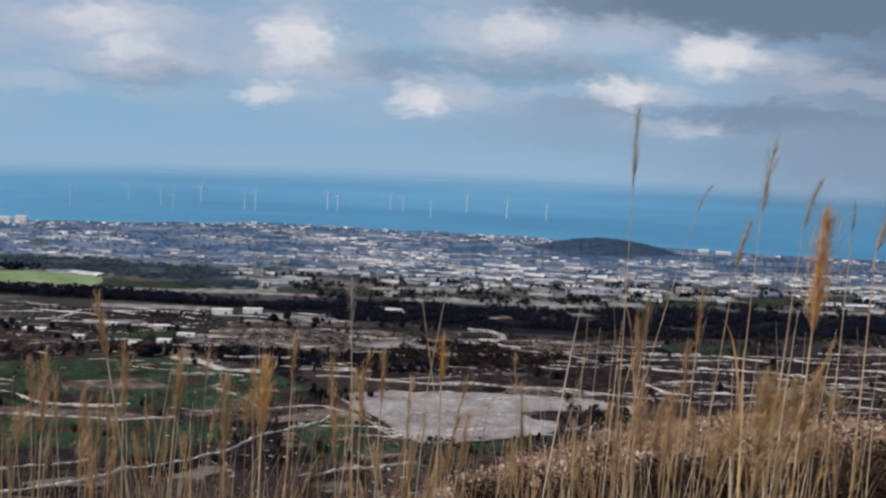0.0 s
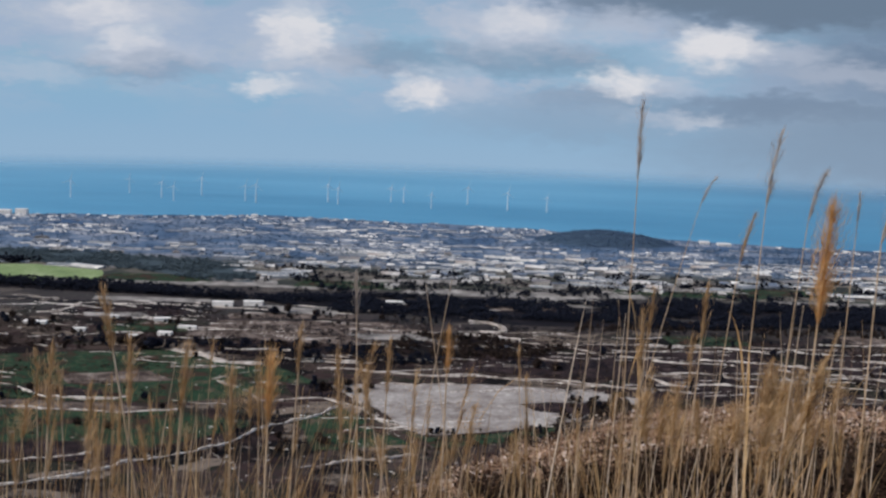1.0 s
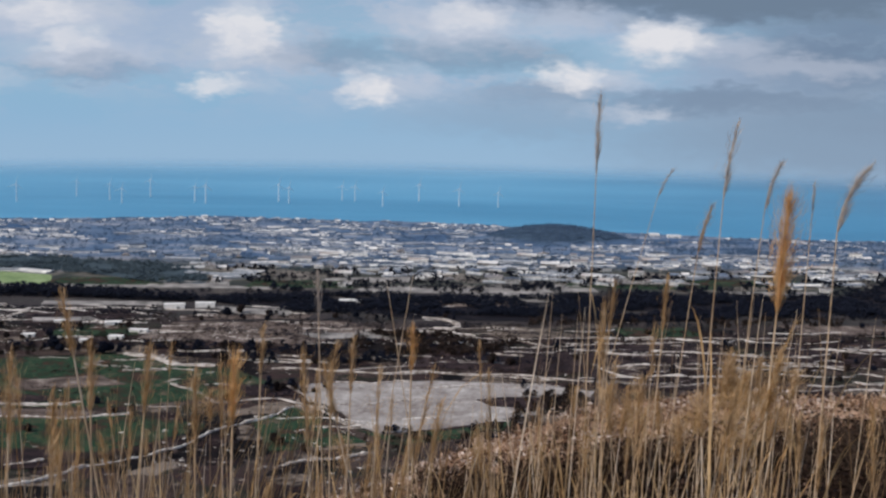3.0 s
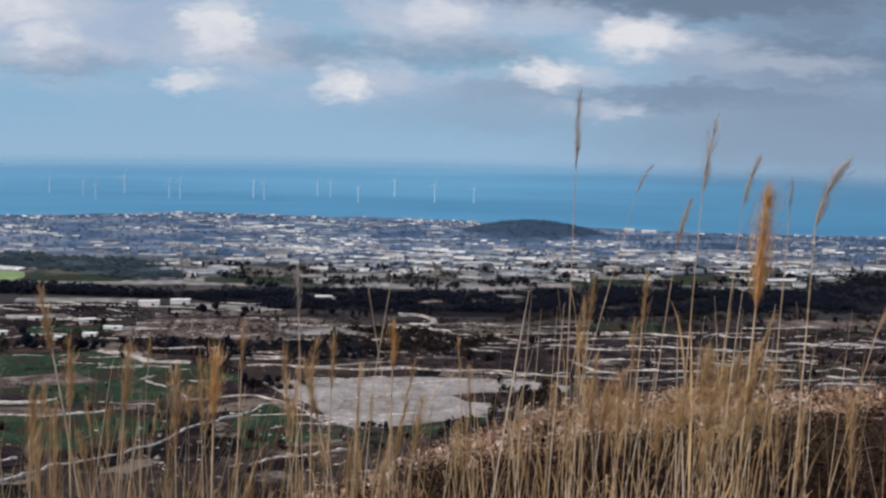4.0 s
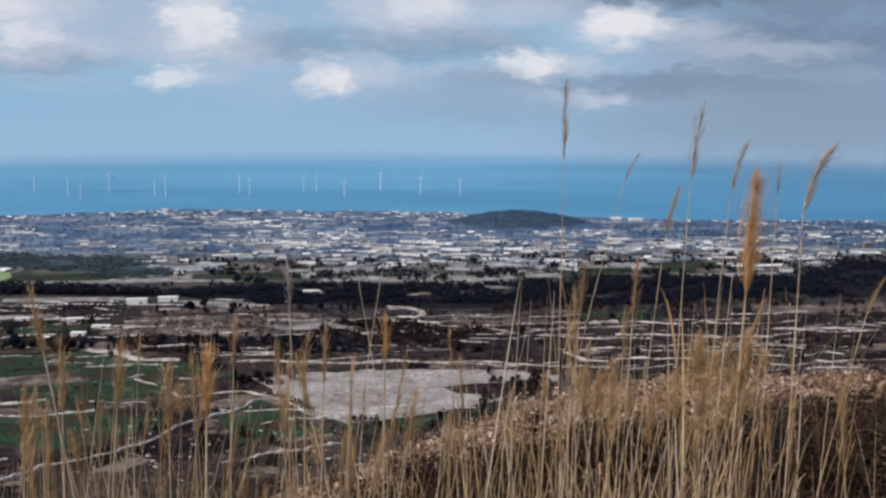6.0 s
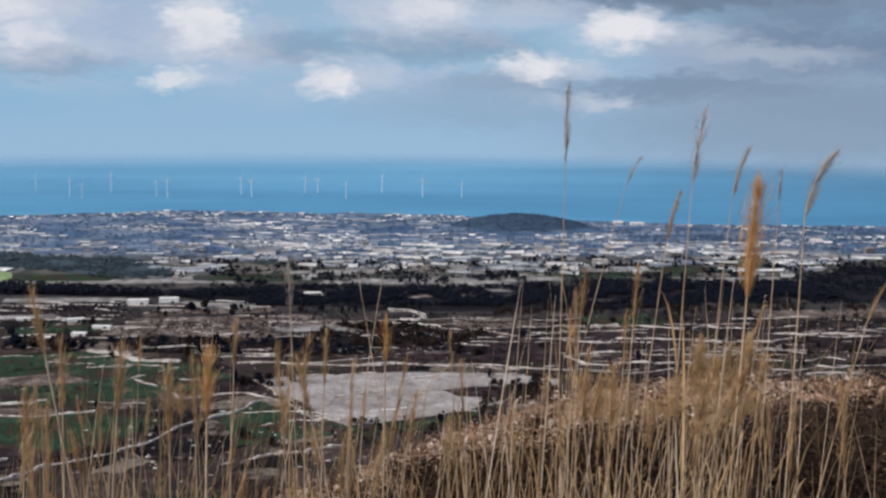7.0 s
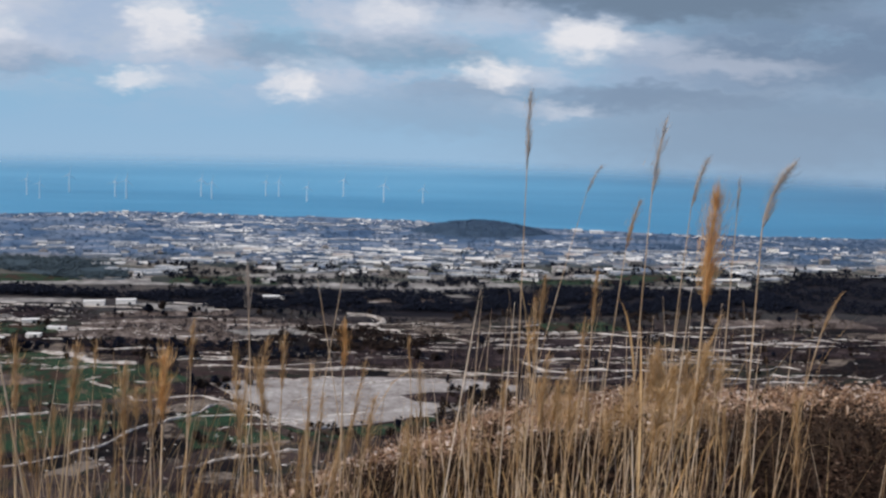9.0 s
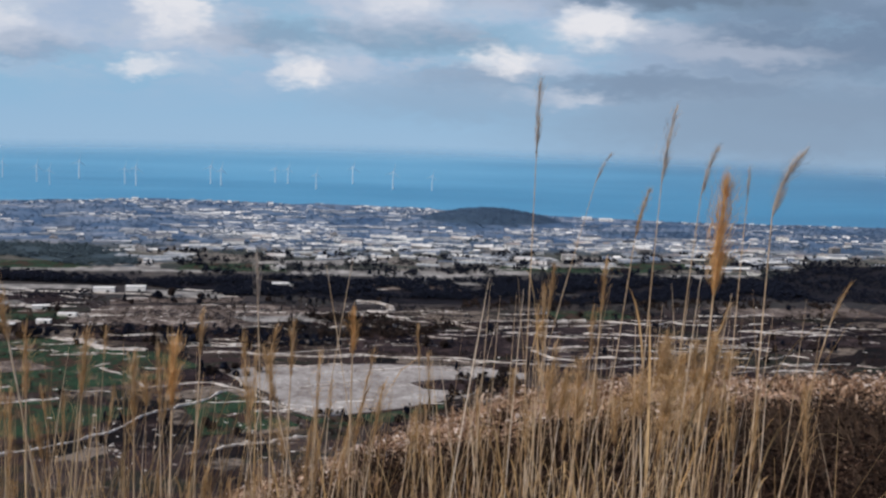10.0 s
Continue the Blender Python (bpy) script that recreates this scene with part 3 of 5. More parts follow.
# near-black sheets that fill the gaps between the pines
field("wood_floor", [(-300, 1785), (-130, 1800), (30, 1822), (40, 1760), (-128, 1725), (-220, 1745)], DARK_FLOOR, "near-black floor sheet of the pine belt", "woodland floor", lift=0.5, seed=31)
field("wood_floor", [(-60, 1735), (180, 1770), (300, 1740), (375, 1680), (193, 1660), (26, 1668)], DARK_FLOOR, "near-black floor sheet of the pine belt", "woodland floor", lift=0.5, seed=35)
field("wood_floor", [(160, 1822), (398, 1872), (740, 1862), (740, 1760), (560, 1715), (420, 1735), (300, 1780)], DARK_FLOOR, "near-black floor sheet of the pine belt", "woodland floor", lift=0.5, seed=36)
field("wood_floor", [(-860, 1860), (-560, 1870), (-420, 1845), (-290, 1795), (-290, 1772), (-420, 1790), (-860, 1825)], DARK_FLOOR, "near-black floor sheet below the meadow", "woodland floor", lift=0.5, seed=32)
field("wood_floor", [(700, 1720), (740, 1890), (899, 2030), (1180, 2030), (1180, 1735), (900, 1695)], DARK_FLOOR, "near-black floor sheet with clearings", "woodland floor", lift=0.5, seed=33)
field("wood_floor", [(-1040, 2240), (-760, 2196), (-640, 2190), (-531, 2150), (-452, 2150), (-363, 2105), (-318, 2021), (-300, 1925), (-381, 1935), (-520, 2025), (-720, 2058), (-1000, 2085)], HAZY_DEEPWOOD,
      "dark green floor of the wide wood", "woodland floor", lift=0.5, step=14.0, seed=34)
for k, (x, y, w, l) in enumerate(((-470, 1945, 100, 36), (-330, 1925, 70, 30), (-620, 2035, 70, 14), (-150, 1935, 90, 40), (60, 1900, 120, 30), (250, 1925, 100, 36), (430, 1960, 140, 30), (-40, 1985, 80, 26), (330, 2010, 110, 26), (620, 2000, 120, 34))):
    field("field", [(x - w, y - l), (x + w, y - l * 0.8), (x + w * 0.9, y + l), (x - w * 0.8, y + l * 0.9)], FALLOW if k % 3 else GREEN, "grey fallow field among greenhouses" if k % 3 else "dull green field among greenhouses",
          lift=0.5, seed=40 + k)

for k, c in enumerate(([(-640, 1882), (-420, 1890), (-160, 1884), (-160, 1906), (-420, 1914), (-640, 1908)], [(-268, 1735), (-205, 1722), (-138, 1716), (-146, 1678), (-215, 1682)],
                       [(-520, 1765), (-345, 1772), (-338, 1744), (-515, 1738)], [(76, 1802), (130, 1868), (222, 1912), (276, 1870), (290, 1806), (190, 1812)],
                       [(-120, 1560), (-20, 1572), (10, 1540), (-90, 1528)], [(-500, 1640), (-420, 1650), (-400, 1626), (-490, 1615)],
                       [(360, 2010), (520, 2018), (540, 1985), (370, 1972)], [(-60, 2010), (90, 2030), (100, 1996), (-40, 1985)], [(560, 1920), (720, 1930), (740, 1900), (570, 1890)])):
    field("field", c, FALLOW, "pale grey fallow parcel on the plain", lift=0.7, seed=60 + k)

lanes = "pale lanes and banks"
bank("field_road", [(48, 1676), (70, 1674), (96, 1652), (98, 1622), (84, 1604), (62, 1612)], 1.4, 8.0, CONCRETE, "pale hooked lane round a farmyard", "lane", lanes, gaps=False, seed=12)
bank("field_road", [(-139, 1366), (-93, 1371), (-52, 1353), (1, 1352), (41, 1360), (94, 1345), (148, 1350), (186, 1334), (251, 1321), (300, 1322)], 1.0, 3.4, CONCRETE, "pale lane above the bare field", "lane", lanes, gaps=False, seed=1)
bank("field_road", [(-326, 1439), (-287, 1421), (-253, 1384), (-206, 1381)], 1.0, 11.0, CONCRETE, "pale curved lane beside the green field", "lane", lanes, gaps=False, seed=2)
bank("field_road", [(-202, 1350), (-214, 1346), (-248, 1303), (-229, 1279), (-199, 1249), (-186, 1222), (-120, 1237), (-88, 1215), (-63, 1183), (-38, 1143)], 0.8, 3.2, CONCRETE, "pale lane winding between green fields", "lane", lanes, seed=3)
bank("field_road", [(-560, 1630), (-536, 1640), (-524, 1708), (-380, 1727), (-250, 1700), (-120, 1694)], 0.5, 6.0, CONCRETE, "pale farm lane past the sheds", "lane", lanes, gaps=False, seed=4)
walls = "dry stone field walls"
WL = "pale sunlit dry stone field wall"
bank("field_wall", [(-420, 900), (-293, 976), (-265, 1012), (-232, 1037), (-196, 1062), (-174, 1117), (-124, 1158), (-100, 1205)], 2.2, 2.6, STONE, "long pale bank crossing the green fields", "wall", walls, seed=5)
bank("field_wall", [(-520, 985), (-377, 995), (-306, 1027)], 2.2, 2.6, STONE, WL, "wall", walls, seed=6)
bank("field_wall", [(-450, 1240), (-410, 1205), (-383, 1203), (-322, 1218)], 2.0, 2.4, STONE, WL, "wall", walls, seed=7)
bank("field_wall", [(-560, 1165), (-438, 1162), (-322, 1156), (-262, 1176)], 1.8, 2.4, STONE, WL, "wall", walls, seed=8)
bank("field_wall", [(-118, 1008), (-109, 1016), (-75, 1034), (-45, 1038), (-10, 1056)], 3.0, 4.0, STONE, "thick pale stone bank below the green field", "wall", walls, seed=9)
bank("field_wall", [(-100, 1284), (-70, 1210), (-38, 1150), (0, 1124)], 1.8, 2.4, STONE, WL, "wall", walls, seed=10)
bank("field_wall", [(-10, 1345), (60, 1352), (196, 1326)], 1.6, 2.4, STONE, WL, "wall", walls, seed=11)

# terraced walls that ripple over the land behind the bare field
wall_rng = np.random.default_rng(21)
TERRACES = (((83, 1524), (112, 1508), (176, 1542)), ((175, 1535), (209, 1502), (247, 1509)), ((109, 1466), (140, 1452), (172, 1445)), ((277, 1461), (330, 1456), (379, 1455)),
            ((280, 1400), (310, 1406), (339, 1409)), ((339, 1477), (380, 1474), (419, 1468)), ((309, 1256), (350, 1262), (383, 1276)), ((255, 1392), (275, 1352), (300, 1340)),
            ((290, 1545), (330, 1560), (360, 1556)), ((300, 1350), (345, 1352), (420, 1346)), ((430, 1440), (470, 1420), (540, 1418)), ((560, 1500), (640, 1470), (700, 1480)))
for k, pts in enumerate(TERRACES):
    bank("field_wall", pts, 1.9, 2.6, STONE, "long pale stone terrace wall over dark soil", "wall", walls, seed=200 + k)
for k in range(90):
    x0 = wall_rng.uniform(90, 800)
    y0 = wall_rng.uniform(1285, 1620)
    n = wall_rng.uniform(18, 75) * (0.6 if k % 3 else 1.2)
    bend = wall_rng.uniform(-16, 16)
    tilt = wall_rng.normal(0.0, 0.16)
    pts = [(x0 + s * n, y0 + tilt * s * n + bend * s * s) for s in (-1, -0.5, 0, 0.5, 1)]
    bank("field_wall", pts, wall_rng.uniform(0.4, 1.4), wall_rng.uniform(0.9, 1.9), STONE, WL, "wall", walls, seed=20 + k)
for k in range(110):
    x0 = wall_rng.uniform(-640, 130)
    y0 = wall_rng.uniform(1400, 1760) if k % 4 else wall_rng.uniform(1000, 1380)
    n = wall_rng.uniform(10, 50)
    tilt = wall_rng.normal(0.0, 0.22)
    pts = [(x0 + s * n, y0 + tilt * s * n + wall_rng.uniform(-4, 4)) for s in (-1, -0.5, 0, 0.5, 1)]
    bank("field_wall", pts, wall_rng.uniform(0.5, 1.5), wall_rng.uniform(1.4, 2.6), STONE, WL, "wall", walls, seed=80 + k)


# ------------------------------------------------------------------ trees
def ball_template():
    bm = bmesh.new()
    bmesh.ops.create_icosphere(bm, subdivisions=1, radius=1.0)
    v = np.array([x.co[:] for x in bm.verts])
    f = np.array([[y.index for y in x.verts] for x in bm.faces])
    bm.free()
    return v, f


BALL = ball_template()
LUMP = (np.array([(1, 0, 0), (-1, 0, 0), (0, 1, 0), (0, -1, 0), (0, 0, 1), (0, 0, -1)], float),
        np.array([(0, 2, 4), (2, 1, 4), (1, 3, 4), (3, 0, 4), (2, 0, 5), (1, 2, 5), (3, 1, 5), (0, 3, 5)]))


def crown_arrays(seed, clumps=26, tall=10.0, wide=6.0, slim=False, lump=None):
    """A crown of many small uneven leaf clumps with gaps between them."""
    r = np.random.default_rng(seed)
    bv, bf = lump or BALL
    out = []
    for k in range(clumps):
        t = r.uniform(0, 1) ** 0.8
        reach = (wide / 2) * ((1 - t) * 0.9 + 0.12 if slim else math.sin(math.pi * (0.16 + 0.8 * t)) ** 0.6) * r.uniform(0.35, 1.0)
        a = r.uniform(0, 2 * math.pi)
        c = np.array([reach * math.cos(a), reach * math.sin(a), tall * (0.2 + 0.75 * t)])
        size = wide * r.uniform(0.1, 0.2)
        v = bv * (1 + r.uniform(-0.4, 0.4, (len(bv), 1))) * size * np.array([1.15, 1.15, 0.75]) + c
        out.append((v, bf))
    return joined(out)


def trunk_arrays(tall, wide, seed):
    r = np.random.default_rng(seed)
    z = np.linspace(-0.5, tall * 0.75, 5)
    lean = r.uniform(-0.06, 0.06, 2)
    pts = np.column_stack([lean[0] * z, lean[1] * z, z])
    pairs = [tube(pts, np.linspace(wide * 0.05, wide * 0.014, 5), 5)]
    for k in range(4):
        a = r.uniform(0, 6.28)
        b = tall * r.uniform(0.3, 0.55)
        o = np.array([lean[0] * b, lean[1] * b, b])
        e = o + np.array([math.cos(a), math.sin(a), 0.9]) * wide * 0.3
        pairs.append(tube([o, (o + e) / 2 + [0, 0, 0.15], e], [wide * 0.02, wide * 0.014, wide * 0.006], 4))
    return joined(pairs)


CROWNS = [crown_arrays(s, 15, 10, 7, slim=s % 3 == 0) for s in range(6)]
FAR_CROWNS = [crown_arrays(s + 40, 7, 9, 8, lump=LUMP) for s in range(6)]


def inside(poly, x, y):
    p = np.array(poly, float)
    hit = np.zeros(len(x), bool)
    for (x1, y1), (x2, y2) in zip(p, np.roll(p, -1, axis=0)):
        cross = ((y1 > y) != (y2 > y)) & (x < (x2 - x1) * (y - y1) / (y2 - y1 + 1e-9) + x1)
        hit ^= cross
    return hit


def wood(poly, count, tall, mat, label, seed, patchy=0.0, crowns=CROWNS):
    """A wood seen from afar: many whole crowns in one body."""
    r = np.random.default_rng(seed)
    p = np.array(poly, float)
    lo, hi = p.min(0), p.max(0)
    x, y = r.uniform(lo[0], hi[0], count * 6), r.uniform(lo[1], hi[1], count * 6)
    ok = inside(poly, x, y)
    if patchy:
        ok &= ripple(x, y, 38, seed) > patchy - 0.5
    x, y = x[ok][:count], y[ok][:count]
    kinds = r.integers(0, len(crowns), len(x))
    pairs = []
    for k, (tv, tf) in enumerate(crowns):
        m = kinds == k
        if m.any():
            s = r.uniform(0.7, 1.25, (m.sum(), 1)) * tall / 10
            pl = np.column_stack([x[m], y[m], height(x[m], y[m]) - 1.2])
            pairs.append(scattered(tv, tf, pl, r.uniform(0, 6.28, m.sum()), s * np.array([[1.25, 1.25, 1.0]])))
    v, f = joined(pairs)
    return thing("wood", mesh_np("wood", v, f, mat), label, "wood", kind="stuff")


WOOD_LEFT = [(-1050, 2250), (-760, 2200), (-640, 2196), (-531, 2155), (-452, 2156), (-363, 2109), (-312, 2021), (-292, 1916), (-381, 1925), (-520, 2015), (-720, 2050), (-1000, 2080)]
wood(WOOD_LEFT, 2000, 8, HAZY_DEEPWOOD, "wide dark green wood on the plain", 1, 0.2, FAR_CROWNS)
wood([(-900, 2050), (-700, 2060), (-760, 2020), (-900, 2010)], 90, 13, PINE, "dark pine belt behind the meadow", 2)
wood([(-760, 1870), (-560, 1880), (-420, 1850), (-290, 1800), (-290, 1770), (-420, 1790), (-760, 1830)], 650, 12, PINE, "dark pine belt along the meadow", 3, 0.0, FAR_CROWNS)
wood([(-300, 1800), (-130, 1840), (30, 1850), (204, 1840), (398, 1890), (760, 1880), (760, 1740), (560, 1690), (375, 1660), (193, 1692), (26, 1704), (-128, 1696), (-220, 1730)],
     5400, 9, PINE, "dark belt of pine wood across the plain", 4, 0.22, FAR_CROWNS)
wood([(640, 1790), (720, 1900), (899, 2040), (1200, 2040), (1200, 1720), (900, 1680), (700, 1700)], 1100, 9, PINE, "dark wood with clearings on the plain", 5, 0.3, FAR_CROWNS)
wood([(-20, 1570), (120, 1575), (180, 1520), (120, 1450), (0, 1440), (-60, 1500)], 240, 9, BROADLEAF, "dark leafless scrub wood", 6, 0.3)
wood([(-170, 1500), (-20, 1470), (30, 1400), (-120, 1395), (-180, 1440)], 120, 9, PINE, "dark copse behind the bare field", 7, 0.3)
wood([(190, 2480), (366, 2430), (545, 2530), (490, 2630), (240, 2630)], 2200, 4.0, HAZY_FARWOOD, "dark trees covering a low hill", 8, 0.0, FAR_CROWNS)
wood([(150, 1255), (215, 1270), (225, 1215), (150, 1175), (120, 1158)], 75, 8, BROADLEAF, "dark scrub along the bare field", 9)
wood([(200, 1680), (420, 1700), (760, 1680), (760, 1640), (420, 1650), (200, 1630)], 150, 8, BROADLEAF, "brown scrub along the terraces", 10, 0.4)
wood([(-640, 1480), (-380, 1500), (-340, 1445), (-640, 1400)], 60, 8, BROADLEAF, "low dark scrub along the crop field", 11, 0.3)
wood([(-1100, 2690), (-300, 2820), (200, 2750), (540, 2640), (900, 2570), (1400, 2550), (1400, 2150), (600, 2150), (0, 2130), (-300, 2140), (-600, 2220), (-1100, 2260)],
     7600, 6, HAZY_FARWOOD, "scattered dark trees between the houses", 12, 0.15, FAR_CROWNS)
wood([(700, 2585), (1000, 2575), (1400, 2560), (1400, 2440), (900, 2440), (700, 2480)], 900, 5, HAZY_FARWOOD, "dark coastal wood beside the sea", 13, 0.2, FAR_CROWNS)

wood([(-620, 1660), (-60, 1690), (180, 1640), (800, 1680), (820, 1330), (240, 1300), (-20, 1400), (-300, 1450), (-620, 1440)], 1900, 5, BROADLEAF, "dark brown scrub between the fields", 14, 0.5, FAR_CROWNS)
wood([(-560, 1400), (-180, 1380), (-60, 1200), (-20, 1060), (-300, 1000), (-560, 1000)], 150, 4, BROADLEAF, "low dark scrub along the field walls", 15, 0.75)
wood([(-10, 1125), (120, 1165), (150, 1180), (160, 1140), (60, 1060), (-60, 1040)], 80, 4.5, BROADLEAF, "dark scrub below the bare field", 16, 0.35)

wood([(-300, 2100), (0, 2110), (600, 2130), (1000, 2100), (1000, 1990), (700, 1900), (200, 1880), (-300, 1850)], 700, 9, PINE, "dark groves between greenhouses", 17, 0.62)
wood([(560, 2430), (1400, 2430), (1400, 2250), (700, 2260)], 1500, 6, HAZY_FARWOOD, "haze-blue wood behind the greenhouses", 18, 0.3, FAR_CROWNS)

wood([(-120, 1300), (40, 1352), (200, 1335), (200, 1318), (36, 1334), (-96, 1284)], 60, 3, BROADLEAF, "low scrub along the upper edge of the bare field", 19, 0.4, FAR_CROWNS)
wood([(-125, 1300), (-92, 1290), (-30, 1155), (0, 1130), (-10, 1118), (-60, 1140)], 50, 3.5, BROADLEAF, "low scrub along the side of the bare field", 20, 0.4, FAR_CROWNS)


def hedge(points, tall, mat, label, seed):
    """A row of dark uneven bushes and small trees along a field edge."""
    r = np.random.default_rng(seed)
    q = along(points, tall * 0.55)
    q = q[r.uniform(size=len(q)) > 0.16]
    q = q + r.normal(0, tall * 0.16, q.shape)
    kinds = r.integers(0, len(FAR_CROWNS), len(q))
    pairs = []
    for k in np.unique(kinds):
        m = kinds == k
        s = r.uniform(0.55, 1.2, (m.sum(), 1)) * tall / 10 * np.array([[1.2, 1.2, 1.0]])
        pl = np.column_stack([q[m], height(q[m, 0], q[m, 1]) - 0.22 * tall])
        pairs.append(scattered(*FAR_CROWNS[k], pl, r.uniform(0, 6.28, m.sum()), s))
    thing("hedge", mesh_np("hedge", *joined(pairs), mat), label, "hedge", "field hedges")


def hedges():
    r = np.random.default_rng(17)
    for k in range(120):
        x0 = r.uniform(-620, 820)
        y0 = r.uniform(1400, 1720) if k % 6 else r.uniform(1120, 1400)
        if 1120 < y0 < 1400 and -150 < x0 < 300:
            continue
        n, tilt = r.uniform(12, 60), r.normal(0, 0.18)
        pts = [(x0 + t * n, y0 + tilt * t * n + r.uniform(-5, 5)) for t in (-1, -0.4, 0.3, 1)]
        hedge(pts, r.uniform(4, 8.5), PINE if k % 3 else BROADLEAF, "dark windbreak hedge along a field edge" if k % 3 else "dark leafless hedge along a field edge", 500 + k)
    for k in range(70):
        y0 = r.uniform(1900, 2330)
        x0 = r.uniform(-0.16, 0.5) * y0
        n, tilt = r.uniform(20, 70), r.normal(0, 0.1)
        pts = [(x0 + t * n, y0 + tilt * t * n + r.uniform(-4, 4)) for t in (-1, 0, 1)]
        # beyond 2060 m the rows take the haze-tinted wood colour
        hedge(pts, r.uniform(6, 10), PINE if y0 < 2060 else HAZY_DEEPWOOD, "dark tree row between greenhouses", 700 + k)
    for k, (pts, tall) in enumerate((([(-640, 1800), (-520, 1806), (-410, 1806), (-396, 1790)], 15), ([(-640, 1836), (-500, 1842), (-405, 1850)], 14), ([(-378, 1795), (-300, 1800)], 13),
                                    ([(-230, 1770), (-145, 1770)], 11), ([(-150, 1800), (-40, 1790), (70, 1800)], 13), ([(-110, 1700), (0, 1690), (80, 1690)], 12),
                                    ([(352, 1850), (560, 1858), (760, 1868), (900, 1880)], 12), ([(320, 1700), (520, 1706), (780, 1700)], 12), ([(830, 1990), (1000, 2060)], 14),
                                    ([(-470, 1462), (-440, 1468), (-420, 1464)], 13), ([(-300, 1462), (-210, 1470)], 10), ([(-120, 1240), (-98, 1262)], 8), ([(-292, 1480), (-250, 1474), (-205, 1478)], 12), ([(-170, 1420), (-130, 1440), (-118, 1470)], 12),
                                    ([(-80, 1498), (-50, 1506), (-15, 1500)], 13), ([(100, 1420), (140, 1404), (160, 1410)], 11), ([(-40, 1560), (20, 1570)], 10), ([(-420, 1690), (-330, 1700)], 12), ([(-520, 1690), (-400, 1712), (-330, 1716)], 10))):
        hedge(pts, tall, PINE, "tall dark pine windbreak", 800 + k)


hedges()


def rubble():
    """Pale boulders and small stone heaps strewn over the fields."""
    r = np.random.default_rng(77)
    x, y = [], []
    for x0, x1, y0, y1, n in ((-330, 40, 1500, 1640, 420), (-620, -100, 1000, 1500, 330), (-260, 40, 960, 1130, 260), (-120, -20, 1140, 1290, 70), (-50, 800, 1290, 1680, 260), (-620, -330, 1500, 1700, 200)):
        x.append(r.uniform(x0, x1, n))
        y.append(r.uniform(y0, y1, n))
    x, y = np.concatenate(x), np.concatenate(y)
    keep = ripple(x, y, 40, 6.0) + ripple(x, y, 12, 2.0) * 0.6 > r.uniform(-0.2, 0.6, len(x))
    x, y = x[keep], y[keep]
    s = r.uniform(0.5, 1.5, (len(x), 1)) * np.column_stack([r.uniform(0.6, 2.6, len(x)), r.uniform(0.5, 1.0, len(x)), r.uniform(0.25, 0.6, len(x))])
    v, f = scattered(*BALL, np.column_stack([x, y, height(x, y) + 0.4]), r.uniform(-0.4, 0.4, len(x)), s)
    v = v * 1.0 + r.uniform(-0.15, 0.15, v.shape)
    thing("field_rubble", mesh_np("field_rubble", v, f, STONE), "pale boulders and stone heaps strewn over fields", "stones", kind="stuff")


rubble()


def lone_trees():
    r = np.random.default_rng(31)
    kinds = []
    for k in range(4):
        tall = (9, 11, 7, 8)[k]
        base = new("tree", None)
        tagged(base, "dark round-crowned field tree" if k != 1 else "dark slim conifer on the plain", "tree", "field trees")
        v, f = crown_arrays(60 + k, 60, tall, tall * (0.95, 0.55, 1.1, 0.9)[k], slim=k == 1)
        part("crown", mesh_np("crown", v, f, PINE if k < 2 else BROADLEAF), base)
        v, f = trunk_arrays(tall, tall * 0.8, 70 + k)
        part("trunk", mesh_np("trunk", v, f, BARK), base, "bare brown trunk")
        kinds.append(base)
    spots = []
    for x0, x1, y0, y1, n in ((-470, -320, 1440, 1475, 14), (-310, -150, 1455, 1500, 22), (-120, -60, 1245, 1300, 7), (-600, -330, 1500, 1600, 16),
                              (-330, -60, 1380, 1440, 10), (-400, -150, 1100, 1240, 8), (150, 215, 1180, 1290, 14), (0, 160, 1085, 1135, 18),
                              (200, 750, 1300, 1650, 40), (-200, -60, 1040, 1120, 8), (-300, 100, 1640, 1690, 20), (-480, -380, 1195, 1235, 4)):
        spots += [(r.uniform(x0, x1), r.uniform(y0, y1)) for _ in range(n)]
    large = [(-396, 1458), (-364, 1440), (-345, 1444), (-352, 1436), (-200, 1405), (-186, 1400), (-232, 1672), (-120, 1268), (-130, 1262), (-420, 1462), (128, 1405), (150, 1398), (-215, 1690), (-140, 1400)]
    for i, (x, y) in enumerate(spots + large):
        m = pose(x, y, float(height(x, y)) - 0.1, 0, 0, r.uniform(0, 360)) @ Matrix.Diagonal((*[r.uniform(1.3, 1.8) if i >= len(spots) else r.uniform(0.65, 1.2)] * 3, 1))
        k = kinds[int(r.integers(0, 4))] if i >= 4 else kinds[i]
        if i < 4:
            k.matrix_basis = m
        else:
            ob = copy_thing(k, m)
            ob.matrix_basis = m


lone_trees()


# ------------------------------------------------------------------ buildings on the plain
def box_arrays(w, l, h, z=0.0):
    v = np.array([(sx * w / 2, sy * l / 2, z + sz * h) for sz in (0, 1) for sy in (-1, 1) for sx in (-1, 1)])
    f = np.array([(0, 2, 3), (0, 3, 1), (4, 5, 7), (4, 7, 6), (0, 1, 5), (0, 5, 4), (2, 6, 7), (2, 7, 3), (0, 4, 6), (0, 6, 2), (1, 3, 7), (1, 7, 5)])
    return v, f


